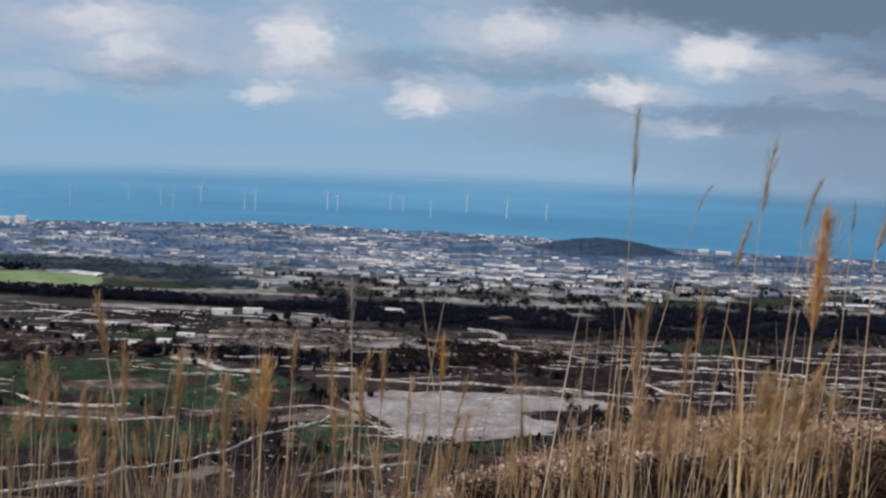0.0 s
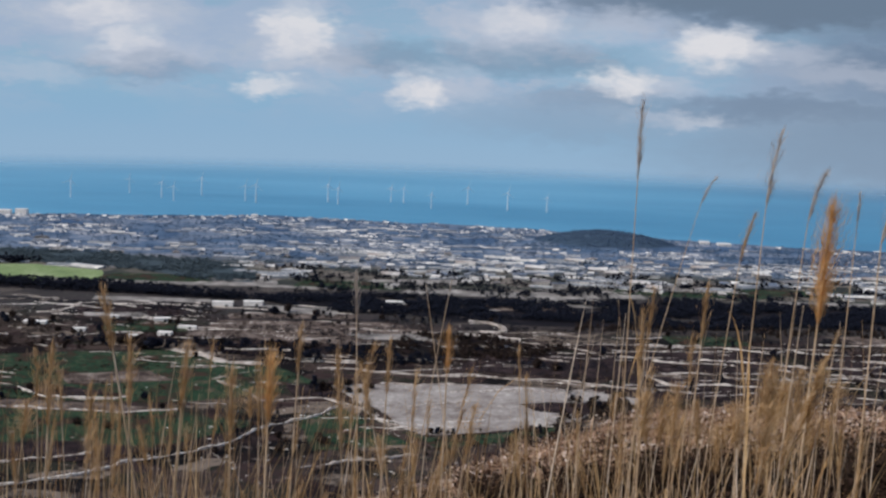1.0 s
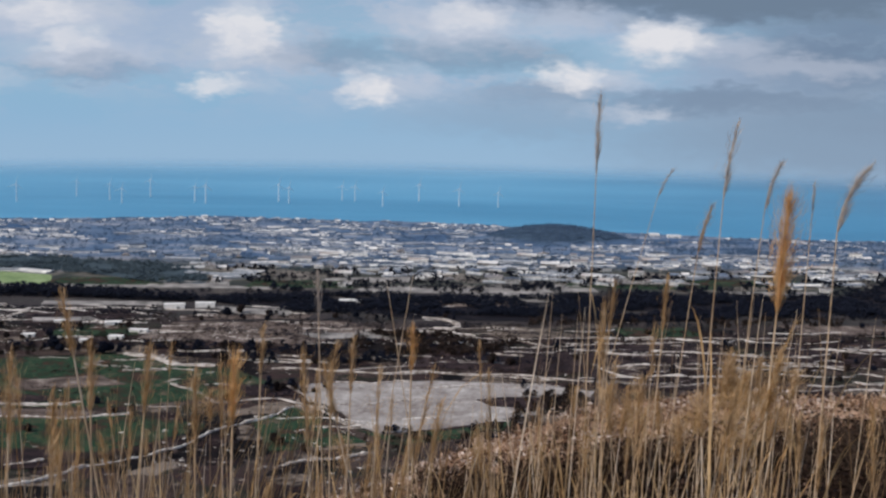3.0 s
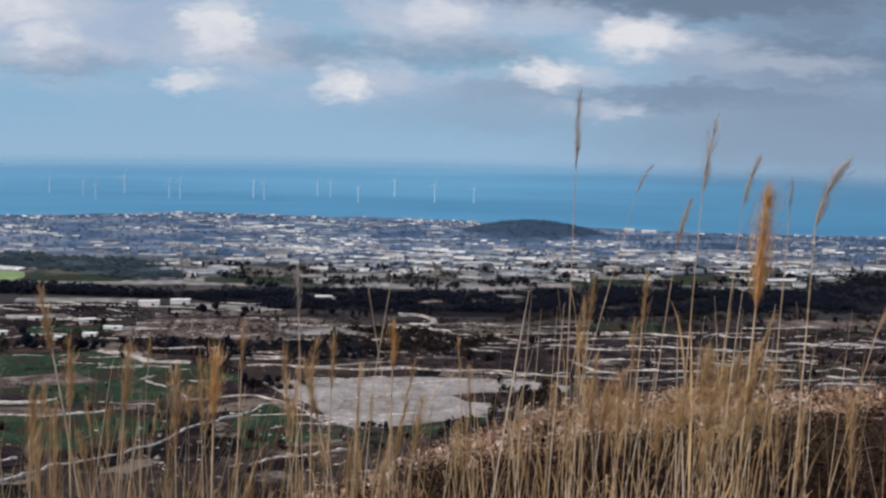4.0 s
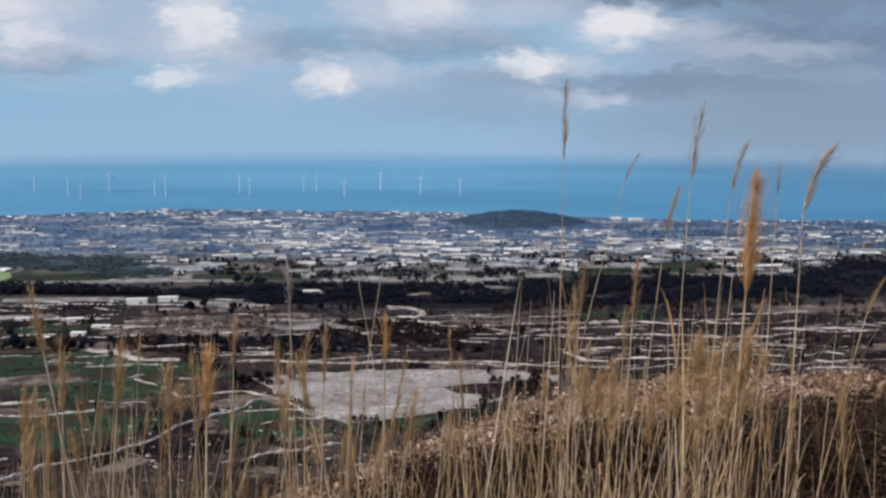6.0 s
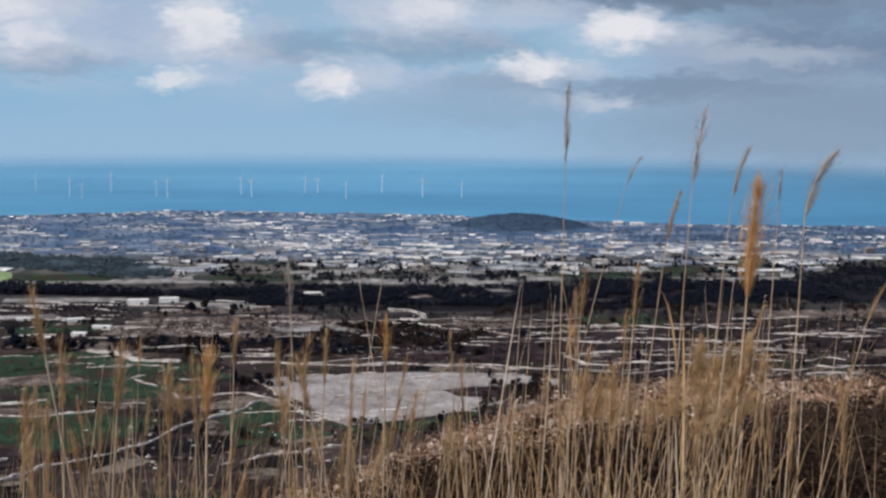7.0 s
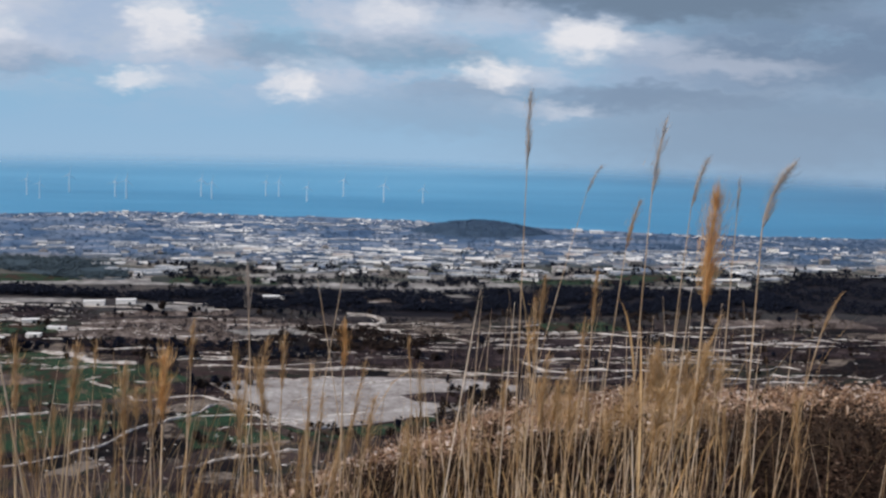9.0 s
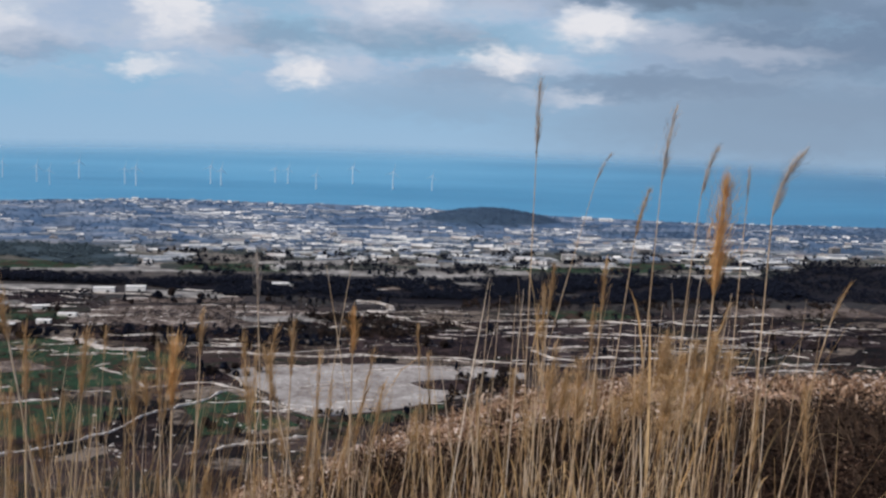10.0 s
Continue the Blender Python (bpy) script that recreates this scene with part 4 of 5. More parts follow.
def gable_arrays(w, l, h, rise, over=0.5):
    """A pitched roof along x with closed ends and eaves."""
    x, y = w / 2 + over, l / 2 + over
    v = np.array([(-x, -y, h), (x, -y, h), (x, y, h), (-x, y, h), (-x, 0, h + rise), (x, 0, h + rise)])
    f = np.array([(0, 1, 5), (0, 5, 4), (2, 3, 4), (2, 4, 5), (0, 4, 3), (1, 2, 5), (0, 3, 2), (0, 2, 1)])
    return v, f


def arch_arrays(w, l, h, rise, spans):
    """Round film roofs side by side, running along x."""
    pairs = []
    for k in range(spans):
        y0, y1 = -l / 2 + l * k / spans, -l / 2 + l * (k + 1) / spans
        n = 6
        t = np.linspace(0, math.pi, n)
        y = (y0 + y1) / 2 - np.cos(t) * (y1 - y0) / 2
        z = h + np.sin(t) * rise
        a = np.column_stack([np.full(n, -w / 2), y, z])
        b = np.column_stack([np.full(n, w / 2), y, z])
        v = np.concatenate([a, b])
        f = [q for i in range(n - 1) for q in ((i, i + n, i + n + 1), (i, i + n + 1, i + 1))]
        f += [(0, i + 1, i) for i in range(1, n - 1)] + [(n, n + i, n + i + 1) for i in range(1, n - 1)]
        pairs.append((v, np.array(f)))
    return joined(pairs)


def windows_of(parent, w, l, h, floors, cols, side=-1):
    me = mesh_np("window", *box_arrays(1.5, 0.16, 1.4), WINDOW)
    for i, j in itertools.product(range(floors), range(cols)):
        ob = part("window", me, parent)
        ob.location = (-w / 2 + w * (j + 0.5) / cols, side * (l / 2 + 0.02), 1.0 + i * 3.0)


def make_buildings():
    kinds = []
    for w, l, spans in ((70, 18, 3), (48, 12, 2), (100, 18, 3), (60, 24, 4)):
        b = tagged(new("greenhouse"), "long low white film greenhouse on the plain", "greenhouse", "greenhouses")
        part("wall", mesh_np("greenhouse_wall", *box_arrays(w, l, 2.6, -1.0), FILM_ONE), b)
        roof = mesh_np("greenhouse_roof", *arch_arrays(w, l / spans, 1.6, 2.2, 1), FILM_ONE)
        for k in range(spans):
            part("roof", roof, b, "rounded white film roof").location = (0, -l / 2 + l * (k + 0.5) / spans, 0)
        kinds.append((b, w))
    for w, l, h, floors, cols in ((13, 10, 3.4, 1, 4), (18, 11, 6.4, 2, 6), (24, 12, 9.4, 3, 8)):
        b = tagged(new("house"), "pale concrete house with a flat roof", "house", "houses of the town")
        wall = part("wall", mesh_np("house_wall", *box_arrays(w, l, h + 1, -1.0), PLASTER), b)
        part("roof", mesh_np("house_roof", *joined([box_arrays(w + 0.5, l + 0.5, 0.5, h), box_arrays(3.5, 3.0, 2.2, h + 0.5)]), ROOF), b, "flat roof with stair housing")
        windows_of(wall, w, l, h, floors, cols)
        kinds.append((b, w))
    for w, l, h in ((15, 9, 3.6), (34, 17, 6.0)):
        b = tagged(new("house" if w < 20 else "warehouse"), "low farmhouse with a pitched roof" if w < 20 else "pale warehouse with a metal roof",
                   "house" if w < 20 else "warehouse", "houses of the town")
        wall = part("wall", mesh_np("gable_wall", *box_arrays(w, l, h + 1, -1.0), PLASTER), b)
        part("roof", mesh_np("gable_roof", *gable_arrays(w, l, h, l * 0.2), ROOF), b, "pitched sheet roof")
        windows_of(wall, w, l, h, 1, 4)
        kinds.append((b, w))
    return kinds


def free_spot(x, y):
    if inside(WOOD_LEFT, np.array([x]), np.array([y]))[0]:
        return False
    if math.hypot((x - 366) / 195, (y - 2545) / 118) < 1 or y > float(coast_of(x)) - 14:
        return False
    if inside([(640, 1790), (720, 1900), (899, 2040), (1200, 2040), (1200, 1720), (900, 1680)], np.array([x]), np.array([y]))[0]:
        return False
    return True


def town():
    r = np.random.default_rng(41)
    kinds = make_buildings()
    placed = 0
    used = set()
    tries = 0
    while placed < 230 and tries < 6000:
        tries += 1
        y = r.uniform(1905, 2330)
        x = r.uniform(-0.36, 0.56) * y
        if not free_spot(x, y) or (y < 2010 and x < -330) or (y < 1990 and r.uniform() < 0.6):
            continue
        k = int(r.choice(len(kinds), p=[0.15, 0.15, 0.12, 0.1, 0.12, 0.08, 0.03, 0.13, 0.12]))
        b, w = kinds[k]
        m = pose(x, y, float(height(x, y)), 0, 0, r.normal(0, 14)) @ Matrix.Diagonal((r.uniform(0.75, 1.2), r.uniform(0.8, 1.15), r.uniform(0.85, 1.2), 1))
        if k not in used:
            used.add(k)
            b.matrix_basis = m
        else:
            copy_thing(b, m).matrix_basis = m
        placed += 1
    # the rest of the town, out to the shore, past counting
    pairs, films = [], []
    for n in range(10500):
        y = 2030 + 810 * r.uniform() ** 0.85
        x = r.uniform(-0.40, 0.60) * y
        if not free_spot(x, y):
            continue
        c = float(ripple(x * 0.45, y, 75, 9.0)) + float(ripple(x * 0.35, y, 26, 4.0)) * 0.8
        shore = float(coast_of(x)) - y
        if r.uniform() > 0.1 + 0.5 * c + 0.16 * smooth01((y - 2280) / 200) + (0.35 if shore < 90 and x < 620 else 0) - (0.34 if x > 560 and shore > 40 and y > 2330 else 0) - (0.22 if x < -260 else 0):
            continue
        z = float(height(x, y))
        a = r.normal(0, 0.16)
        g = 0.62 if y > 2430 else 0.85
        if r.uniform() < 0.36 and shore > 120:
            w, l, h = r.uniform(25, 100) * g, r.uniform(6, 14) * g, r.uniform(2.6, 3.6)
            v, f = joined([box_arrays(w, l, 3.0, -1), arch_arrays(w, l, 2.0, h - 2.5, int(r.integers(2, 5)))])
            films.append(scattered(v, f, np.array([[x, y, z]]), np.array([a]), np.ones((1, 3))))
        else:
            w, l, h = r.uniform(7, 20) * g, r.uniform(7, 12) * g, r.choice([3, 3.2, 3.4, 4.4, 5.4]) * g * (0.75 if y > 2430 else 1.0)
            v, f = box_arrays(w, l, h + 1, -1)
            g = gable_arrays(w, l, h, 2.2) if r.uniform() < 0.5 else box_arrays(w + 0.6, l + 0.6, 0.6, h)
            pairs.append(joined([scattered(q[0], q[1], np.array([[x, y, z]]), np.array([a]), np.ones((1, 3))) for q in ((v, f), g)]))
    thing("town_houses", mesh_np("town_houses", *joined(pairs), HAZY_TOWN), "dense pale houses of a coastal town", "houses", kind="stuff")
    thing("town_greenhouses", mesh_np("town_greenhouses", *joined(films), FILM), "scattered long white greenhouses between houses", "greenhouses", kind="stuff")
    # tall pale blocks on the shore
    for x, y, w, h in ((-1010, 2690, 54, 12), (-960, 2695, 26, 14), (-1070, 2690, 40, 10), (-440, 2800, 14, 6.5), (640, 2600, 30, 5), (600, 2620, 22, 5)):
        b = tagged(new("apartment_building"), "white apartment block on the shore", "building", "shore blocks")
        wall = part("wall", mesh_np("block_wall", *box_arrays(w, 14, h + 1, -1), WHITEWASH), b, "white plaster wall")
        part("roof", mesh_np("block_roof", *box_arrays(w + 0.8, 14.8, 0.8, h), WHITEWASH), b)
        windows_of(wall, w, 14, h, int(h // 3.2), max(3, int(w // 6)))
        b.location = (x, y, float(height(x, y)))


def sheds():
    for x, y, w, l, h, a in ((-316, 1722, 30, 11, 6.5, 4), (-272, 1731, 28, 11, 6.5, 2), (-378, 1603, 22, 10, 4.0, 10), (-355, 1520, 18, 10, 3.5, -5),
                             (-470, 1525, 16, 9, 3.5, 6), (-540, 1560, 30, 12, 3.0, 2),
                             (-335, 1563, 24, 8, 3.2, -4), (-451, 1614, 18, 8, 3.0, 3), (-391, 1498, 10, 8, 3.6, 0), (-59, 1786, 34, 12, 3.5, 2)):
        b = tagged(new("shed"), "white farm shed with a low pitched roof", "shed", "farm sheds")
        part("wall", mesh_np("shed_wall", *box_arrays(w, l, h + 1, -1), WHITEWASH), b)
        part("roof", mesh_np("shed_roof", *box_arrays(w + 0.8, l + 0.8, 0.5, h), WHITEWASH), b, "pale metal roof")
        door = part("door", mesh_np("shed_door", *box_arrays(4.5, 0.3, 3.2), WINDOW), b, "dark sliding door")
        door.location = (w * 0.2, -l / 2 - 0.05, 0)
        b.matrix_basis = pose(x, y, float(height(x, y)), 0, 0, a)


def turbine():
    base = tagged(new("wind_turbine"), "white three-bladed wind turbine standing in the sea", "wind turbine", "offshore wind turbines")
    z = np.linspace(-4, 34, 6)
    part("tower", mesh_np("tower", *tube(np.column_stack([z * 0, z * 0, z]), np.linspace(1.5, 0.9, 6), 10), TURBINE, True), base)
    v, f = box_arrays(2.2, 6.0, 2.2, 33.6)
    part("nacelle", mesh_np("nacelle", v, f, TURBINE), base)
    hub = part("hub", mesh_np("hub", BALL[0] * 1.3 + np.array([0, -3.9, 34.7]), BALL[1], TURBINE, True), base)
    for k in range(3):
        t = np.linspace(0, 1, 6)
        chord = np.array([0.8, 1.5, 1.2, 0.9, 0.6, 0.2])
        pts = np.column_stack([t * 0, t * 0, 0.8 + t * 17])
        ring = []
        for p, c in zip(pts, chord):
            ring += [p + np.array(q) * c for q in ((-0.5, 0.0, 0), (0.0, 0.16, 0), (0.5, 0.0, 0), (0.0, -0.16, 0))]
        v = np.array(ring)
        f = np.array([q for i in range(5) for j in range(4) for q in ((i * 4 + j, i * 4 + (j + 1) % 4, i * 4 + 4 + (j + 1) % 4), (i * 4 + j, i * 4 + 4 + (j + 1) % 4, i * 4 + 4 + j))]
                     + [(20, 21, 22), (20, 22, 23)])
        blade = part("blade", mesh_np("blade", v, f, TURBINE), base)
        blade.matrix_basis = pose(0, -3.9, 34.7, 0, 12 + 120 * k, 0)
    return base


def wind_farm():
    t0 = turbine()
    r = np.random.default_rng(5)
    spots = ((-976, 3106), (-864, 3271), (-754, 3185), (-705, 3113), (-664, 3280), (-525, 3176), (-491, 3144), (-305, 3222), (-273, 3175), (-134, 3281),
             (-98, 3263), (-20, 3146), (81, 3294), (187, 3172), (293, 3164))
    for i, (x, y) in enumerate(spots):
        m = pose(x, y, 0.0, 0, 0, 20 + r.normal(0, 6)) @ Matrix.Diagonal((*[r.uniform(1.15, 1.4)] * 3, 1))
        if i:
            copy_thing(t0, m).matrix_basis = m
        else:
            t0.matrix_basis = m


town()
sheds()
wind_farm()


# ------------------------------------------------------------------ hillside close by
def polar(az, d):
    a = np.radians(az)
    return np.sin(a) * d, np.cos(a) * d


def leaf_template():
    """A curled dry leaf."""
    v = np.array([(0, 0, 0), (0.35, 0.22, 0.12), (0.4, -0.2, 0.16), (0.75, 0.2, 0.1), (0.8, -0.16, 0.2), (1.05, 0.02, 0.02), (0.55, 0.0, -0.04)])
    f = np.array([(0, 6, 1), (0, 2, 6), (1, 6, 3), (2, 4, 6), (3, 6, 5), (4, 5, 6)])
    return v, f


def hillside_litter():
    """Hummocks of dry low plants over the slope: pale curled leaves on their crowns, hollow shade painted by dark
    leaves.
    """
    r = np.random.default_rng(51)
    xs, ys, zs, ss = [], [], [], []
    for k in range(420):
        az = r.uniform(-13, 33)
        d = math.sqrt(r.uniform(9.5 ** 2, 23.0 ** 2))
        hx, hy = polar(az, d)
        hz = float(height(hx, hy))
        rad, tall = r.uniform(0.25, 0.75), r.uniform(0.12, 0.42)
        n = int(rad * (60 if d > 15 else 150))
        a, q = r.uniform(0, 6.28, n), np.sqrt(r.uniform(0, 1, n))
        hz += 0.1 if d > 14.5 else 0.0
        xs.append(hx + np.cos(a) * q * rad)
        ys.append(hy + np.sin(a) * q * rad * 0.8)
        zs.append(hz + tall * np.sqrt(np.clip(1 - q * q, 0, 1)) * r.uniform(0.75, 1.1, n))
        ss.append(np.full(n, r.uniform(0.75, 1.2)))
    n = 9000
    az, d = r.uniform(-14, 33, n), np.sqrt(r.uniform(8.5 ** 2, 23 ** 2, n))
    x, y = polar(az, d)
    xs.append(x)
    ys.append(y)
    zs.append(height(x, y) + r.uniform(0, 0.1, n))
    ss.append(np.full(n, 0.8))
    x, y, z, k = (np.concatenate(q) for q in (xs, ys, zs, ss))
    n = len(x)
    # nearer leaves take the dark material, which paints the hollows' shade
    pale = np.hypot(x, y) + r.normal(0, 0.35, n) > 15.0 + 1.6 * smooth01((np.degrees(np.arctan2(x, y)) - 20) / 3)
    s = (r.uniform(0.03, 0.095, n) * k)[:, None] * np.column_stack([np.ones(n), r.uniform(0.6, 1.3, n), r.uniform(-2.0, 3.5, n)])
    turn = r.uniform(0, 6.28, n)
    for m, mat, label in ((pale, LITTER, "low dry undergrowth with curled pale leaves"), (~pale, SHADED_SHRUB, "low brown undergrowth darkened as shaded hollows")):
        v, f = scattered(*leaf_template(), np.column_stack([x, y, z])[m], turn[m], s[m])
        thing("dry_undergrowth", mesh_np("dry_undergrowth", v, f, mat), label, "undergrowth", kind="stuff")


def matted_slope():
    """Hummocks of matted dry grass along the brow, with ragged lower edge and hollows between them."""
    az = np.linspace(-13, 34, 330)
    d = np.concatenate([np.linspace(12.5, 22.6, 120), [22.9, 23.3]])
    aa, dd = np.meshgrid(az, d, indexing="ij")
    x, y = polar(aa, dd)
    lump = ripple(x * 0.8, y, 0.62, 3.0) * 0.5 + ripple(x, y * 0.8, 0.27, 8.0) * 0.26 + ripple(x, y, 1.5, 1.0) * 0.5
    start = 15.0 + 1.6 * smooth01((aa - 20) / 3.5) + 3.5 * smooth01((3 - aa) / 9)
    body = smooth01((dd - start) / 1.6 + lump * 0.9) * (0.16 + 0.17 * np.clip(lump + 0.5, 0, 1.4)) - 0.06
    z = height(x, y) + body - 0.5 * (dd > 23.0)
    n, m = aa.shape
    i, j = np.meshgrid(np.arange(n - 1), np.arange(m - 1), indexing="ij")
    f = np.stack([i * m + j, (i + 1) * m + j, (i + 1) * m + j + 1, i * m + j + 1], -1).reshape(-1, 4)
    thing("dry_turf", mesh_np("dry_turf", np.stack([x, y, z], -1).reshape(-1, 3), f, TURF, True), "hummocks of matted tan grass on the brow", "undergrowth", kind="stuff")


def blade_ribbon(p0, p1, p2, wide, n=6):
    """A folded arching grass blade through three control points."""
    t = np.linspace(0, 1, n)[:, None]
    c = (1 - t) ** 2 * p0 + 2 * t * (1 - t) * p1 + t * t * p2
    d = np.gradient(c, axis=0)
    side = np.cross(d, [0, 0.25, 1.0])
    side /= np.maximum(np.linalg.norm(side, axis=1), 1e-9)[:, None]
    w = wide * np.sin(np.pi * (0.12 + 0.86 * t)) ** 0.7
    up = np.cross(side, d)
    up /= np.maximum(np.linalg.norm(up, axis=1), 1e-9)[:, None]
    v = np.stack([c - side * w / 2, c - up * w * 0.22, c + side * w / 2], 1).reshape(-1, 3)
    f = []
    for i in range(n - 1):
        for j in (0, 1):
            k = i * 3 + j
            f += [(k, k + 1, k + 4), (k, k + 4, k + 3)]
    return v, np.array(f)


def shrub_low():
    """Tufts of dry grass that droop over the slope like thatch, and withered ones darkened as the shade of the hollows.
    """
    r = np.random.default_rng(53)
    pairs, dark = [], []
    for k in range(3600):
        az = r.uniform(-12, 31)
        d = math.sqrt(r.uniform(9 ** 2, 23.0 ** 2)) if k % 3 == 0 else r.uniform(14.6, 22.8)
        x, y = polar(az, d)
        z = float(height(x, y))
        tall = r.uniform(0.1, 0.3)
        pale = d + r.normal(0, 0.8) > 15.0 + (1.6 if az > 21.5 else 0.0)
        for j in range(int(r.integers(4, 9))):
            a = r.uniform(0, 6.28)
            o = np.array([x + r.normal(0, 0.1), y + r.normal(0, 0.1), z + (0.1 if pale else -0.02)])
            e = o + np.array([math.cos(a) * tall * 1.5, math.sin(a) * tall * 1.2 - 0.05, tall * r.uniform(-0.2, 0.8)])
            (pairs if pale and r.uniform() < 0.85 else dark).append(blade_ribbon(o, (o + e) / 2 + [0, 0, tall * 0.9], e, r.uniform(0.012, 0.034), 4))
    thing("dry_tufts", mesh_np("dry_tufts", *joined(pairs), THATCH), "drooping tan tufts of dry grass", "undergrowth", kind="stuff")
    thing("dark_tufts", mesh_np("dark_tufts", *joined(dark), SHADED_SHRUB), "short withered tufts darkened as shade on the slope", "undergrowth", kind="stuff")


def bush(az, d, tall, wide, seed, label, leafy=400):
    """A twiggy winter bush: forking branches, with few small withered leaves."""
    r = np.random.default_rng(seed)
    x, y = polar(az, d)
    base = tagged(new("bush"), label, "bush", "bushes on the slope")
    base.location = (x, y, float(height(x, y)) - 0.05)
    limbs, ends = [], []

    def grow(o, way, size, level):
        e = o + way * size
        mid = (o + e) / 2 + r.normal(0, size * 0.07, 3)
        r0 = 0.014 * 0.66 ** level
        limbs.append(tube([o, mid, e], [r0, r0 * 0.85, r0 * 0.65], 4))
        ends.append(e)
        if level < 4:
            for q in range(int(r.integers(2, 4))):
                w = way + r.normal(0, 0.42, 3)
                w[2] = abs(w[2]) * 0.8 + 0.1
                grow(e if q else mid, w / np.linalg.norm(w), size * r.uniform(0.6, 0.82), level + 1)

    for k in range(9):
        a = r.uniform(0, 6.28)
        w = np.array([math.cos(a) * wide / tall * 0.5, math.sin(a) * wide / tall * 0.5, 1.0])
        grow(np.array([r.normal(0, wide * 0.16), r.normal(0, wide * 0.16), 0.0]), w / np.linalg.norm(w), tall * 0.36, 0)
    tagged(part("branching", mesh_np("branching", *joined(limbs), TWIG), base), kind="stuff")
    ends = np.array(ends)
    pick = ends[r.integers(0, len(ends), leafy)] + r.normal(0, 0.05, (leafy, 3))
    s = r.uniform(0.02, 0.05, (leafy, 1)) * np.array([[1, 1, 2.0]])
    part("foliage", mesh_np("foliage", *scattered(*leaf_template(), pick, r.uniform(0, 6.28, leafy), s), SHADED_SHRUB), base, "small withered brown leaves")


matted_slope()
hillside_litter()
shrub_low()
for i, (az, d, tall, wide, leafy) in enumerate(((25.5, 9.5, 0.7, 1.4, 900), (27.5, 8.5, 0.75, 1.6, 1100), (30, 8, 0.75, 1.6, 1100), (23.2, 10.5, 0.8, 1.3, 160), (25.2, 10.5, 0.95, 1.7, 160), (27.0, 11.0, 1.0, 1.7, 160), (22.6, 12.0, 0.7, 1.2, 700), (24.6, 12.4, 0.7, 1.2, 700), (21.6, 12.5, 0.9, 1.0, 200),
                                                (9.5, 17.0, 0.6, 0.8, 500), (13.0, 14.0, 0.55, 0.9, 500), (6.0, 14.0, 0.5, 0.8, 400), (2.5, 15.0, 0.7, 1.0, 600), (-1.0, 16.0, 0.8, 1.1, 600),
                                                # the 700 to 900 leaf bushes below are added to darken the hollows
                                                (17.5, 12.0, 0.5, 0.9, 500), (8.0, 12.6, 0.55, 0.9, 900), (10.8, 12.0, 0.6, 1.0, 900), (12.4, 13.4, 0.5, 0.8, 800), (15.2, 12.6, 0.6, 0.9, 900), (16.8, 13.6, 0.5, 0.8, 800),
                                                (19.0, 13.2, 0.55, 0.9, 900), (4.2, 13.0, 0.5, 0.9, 800), (13.8, 11.2, 0.5, 0.9, 900), (1.0, 13.4, 0.5, 0.9, 700), (6.4, 11.6, 0.45, 0.8, 700))):
    bush(az, d, tall, wide, 100 + i, "dark leafless twiggy bush on the slope", leafy)


# ------------------------------------------------------------------ tall plume grass
def plume_arrays(path, wide, strands, r, loose=0.5):
    """A feathery plume along the end of a culm: many fine drooping strands."""
    out = []
    n = len(path)
    length = np.linalg.norm(path[-1] - path[0])
    for k in range(strands):
        t = r.uniform(0, 0.92)
        i = t * (n - 1)
        a = path[int(i)] + (path[min(int(i) + 1, n - 1)] - path[int(i)]) * (i - int(i))
        axis = path[-1] - path[0]
        axis = axis / np.linalg.norm(axis)
        ang = r.uniform(0, 6.28)
        out_way = np.array([math.cos(ang), math.sin(ang), 0.0])
        swell = math.sin(math.pi * (0.12 + 0.7 * t)) ** 1.1
        reach = wide * 0.42 * swell * abs(r.normal(0, 0.75))
        size = length * r.uniform(0.16, 0.42) * (1 - 0.4 * t)
        wind = np.array([0.16 * loose, 0.0, -0.03]) * size
        m = a + axis * size * 0.45 + out_way * reach * 0.85
        e = a + axis * size * r.uniform(0.85, 1.1) + out_way * reach * r.uniform(0.7, 1.1) + wind
        side = np.cross(e - a, out_way + np.array([0.01, 0.02, 0.3]))
        side /= max(np.linalg.norm(side), 1e-9)
        w = r.uniform(0.0003, 0.00075)
        v = np.array([a - side * w * 0.4, a + side * w * 0.4, m - side * w, m + side * w, e])
        out.append((v, np.array([(0, 1, 3), (0, 3, 2), (2, 3, 4)])))
    return joined(out)


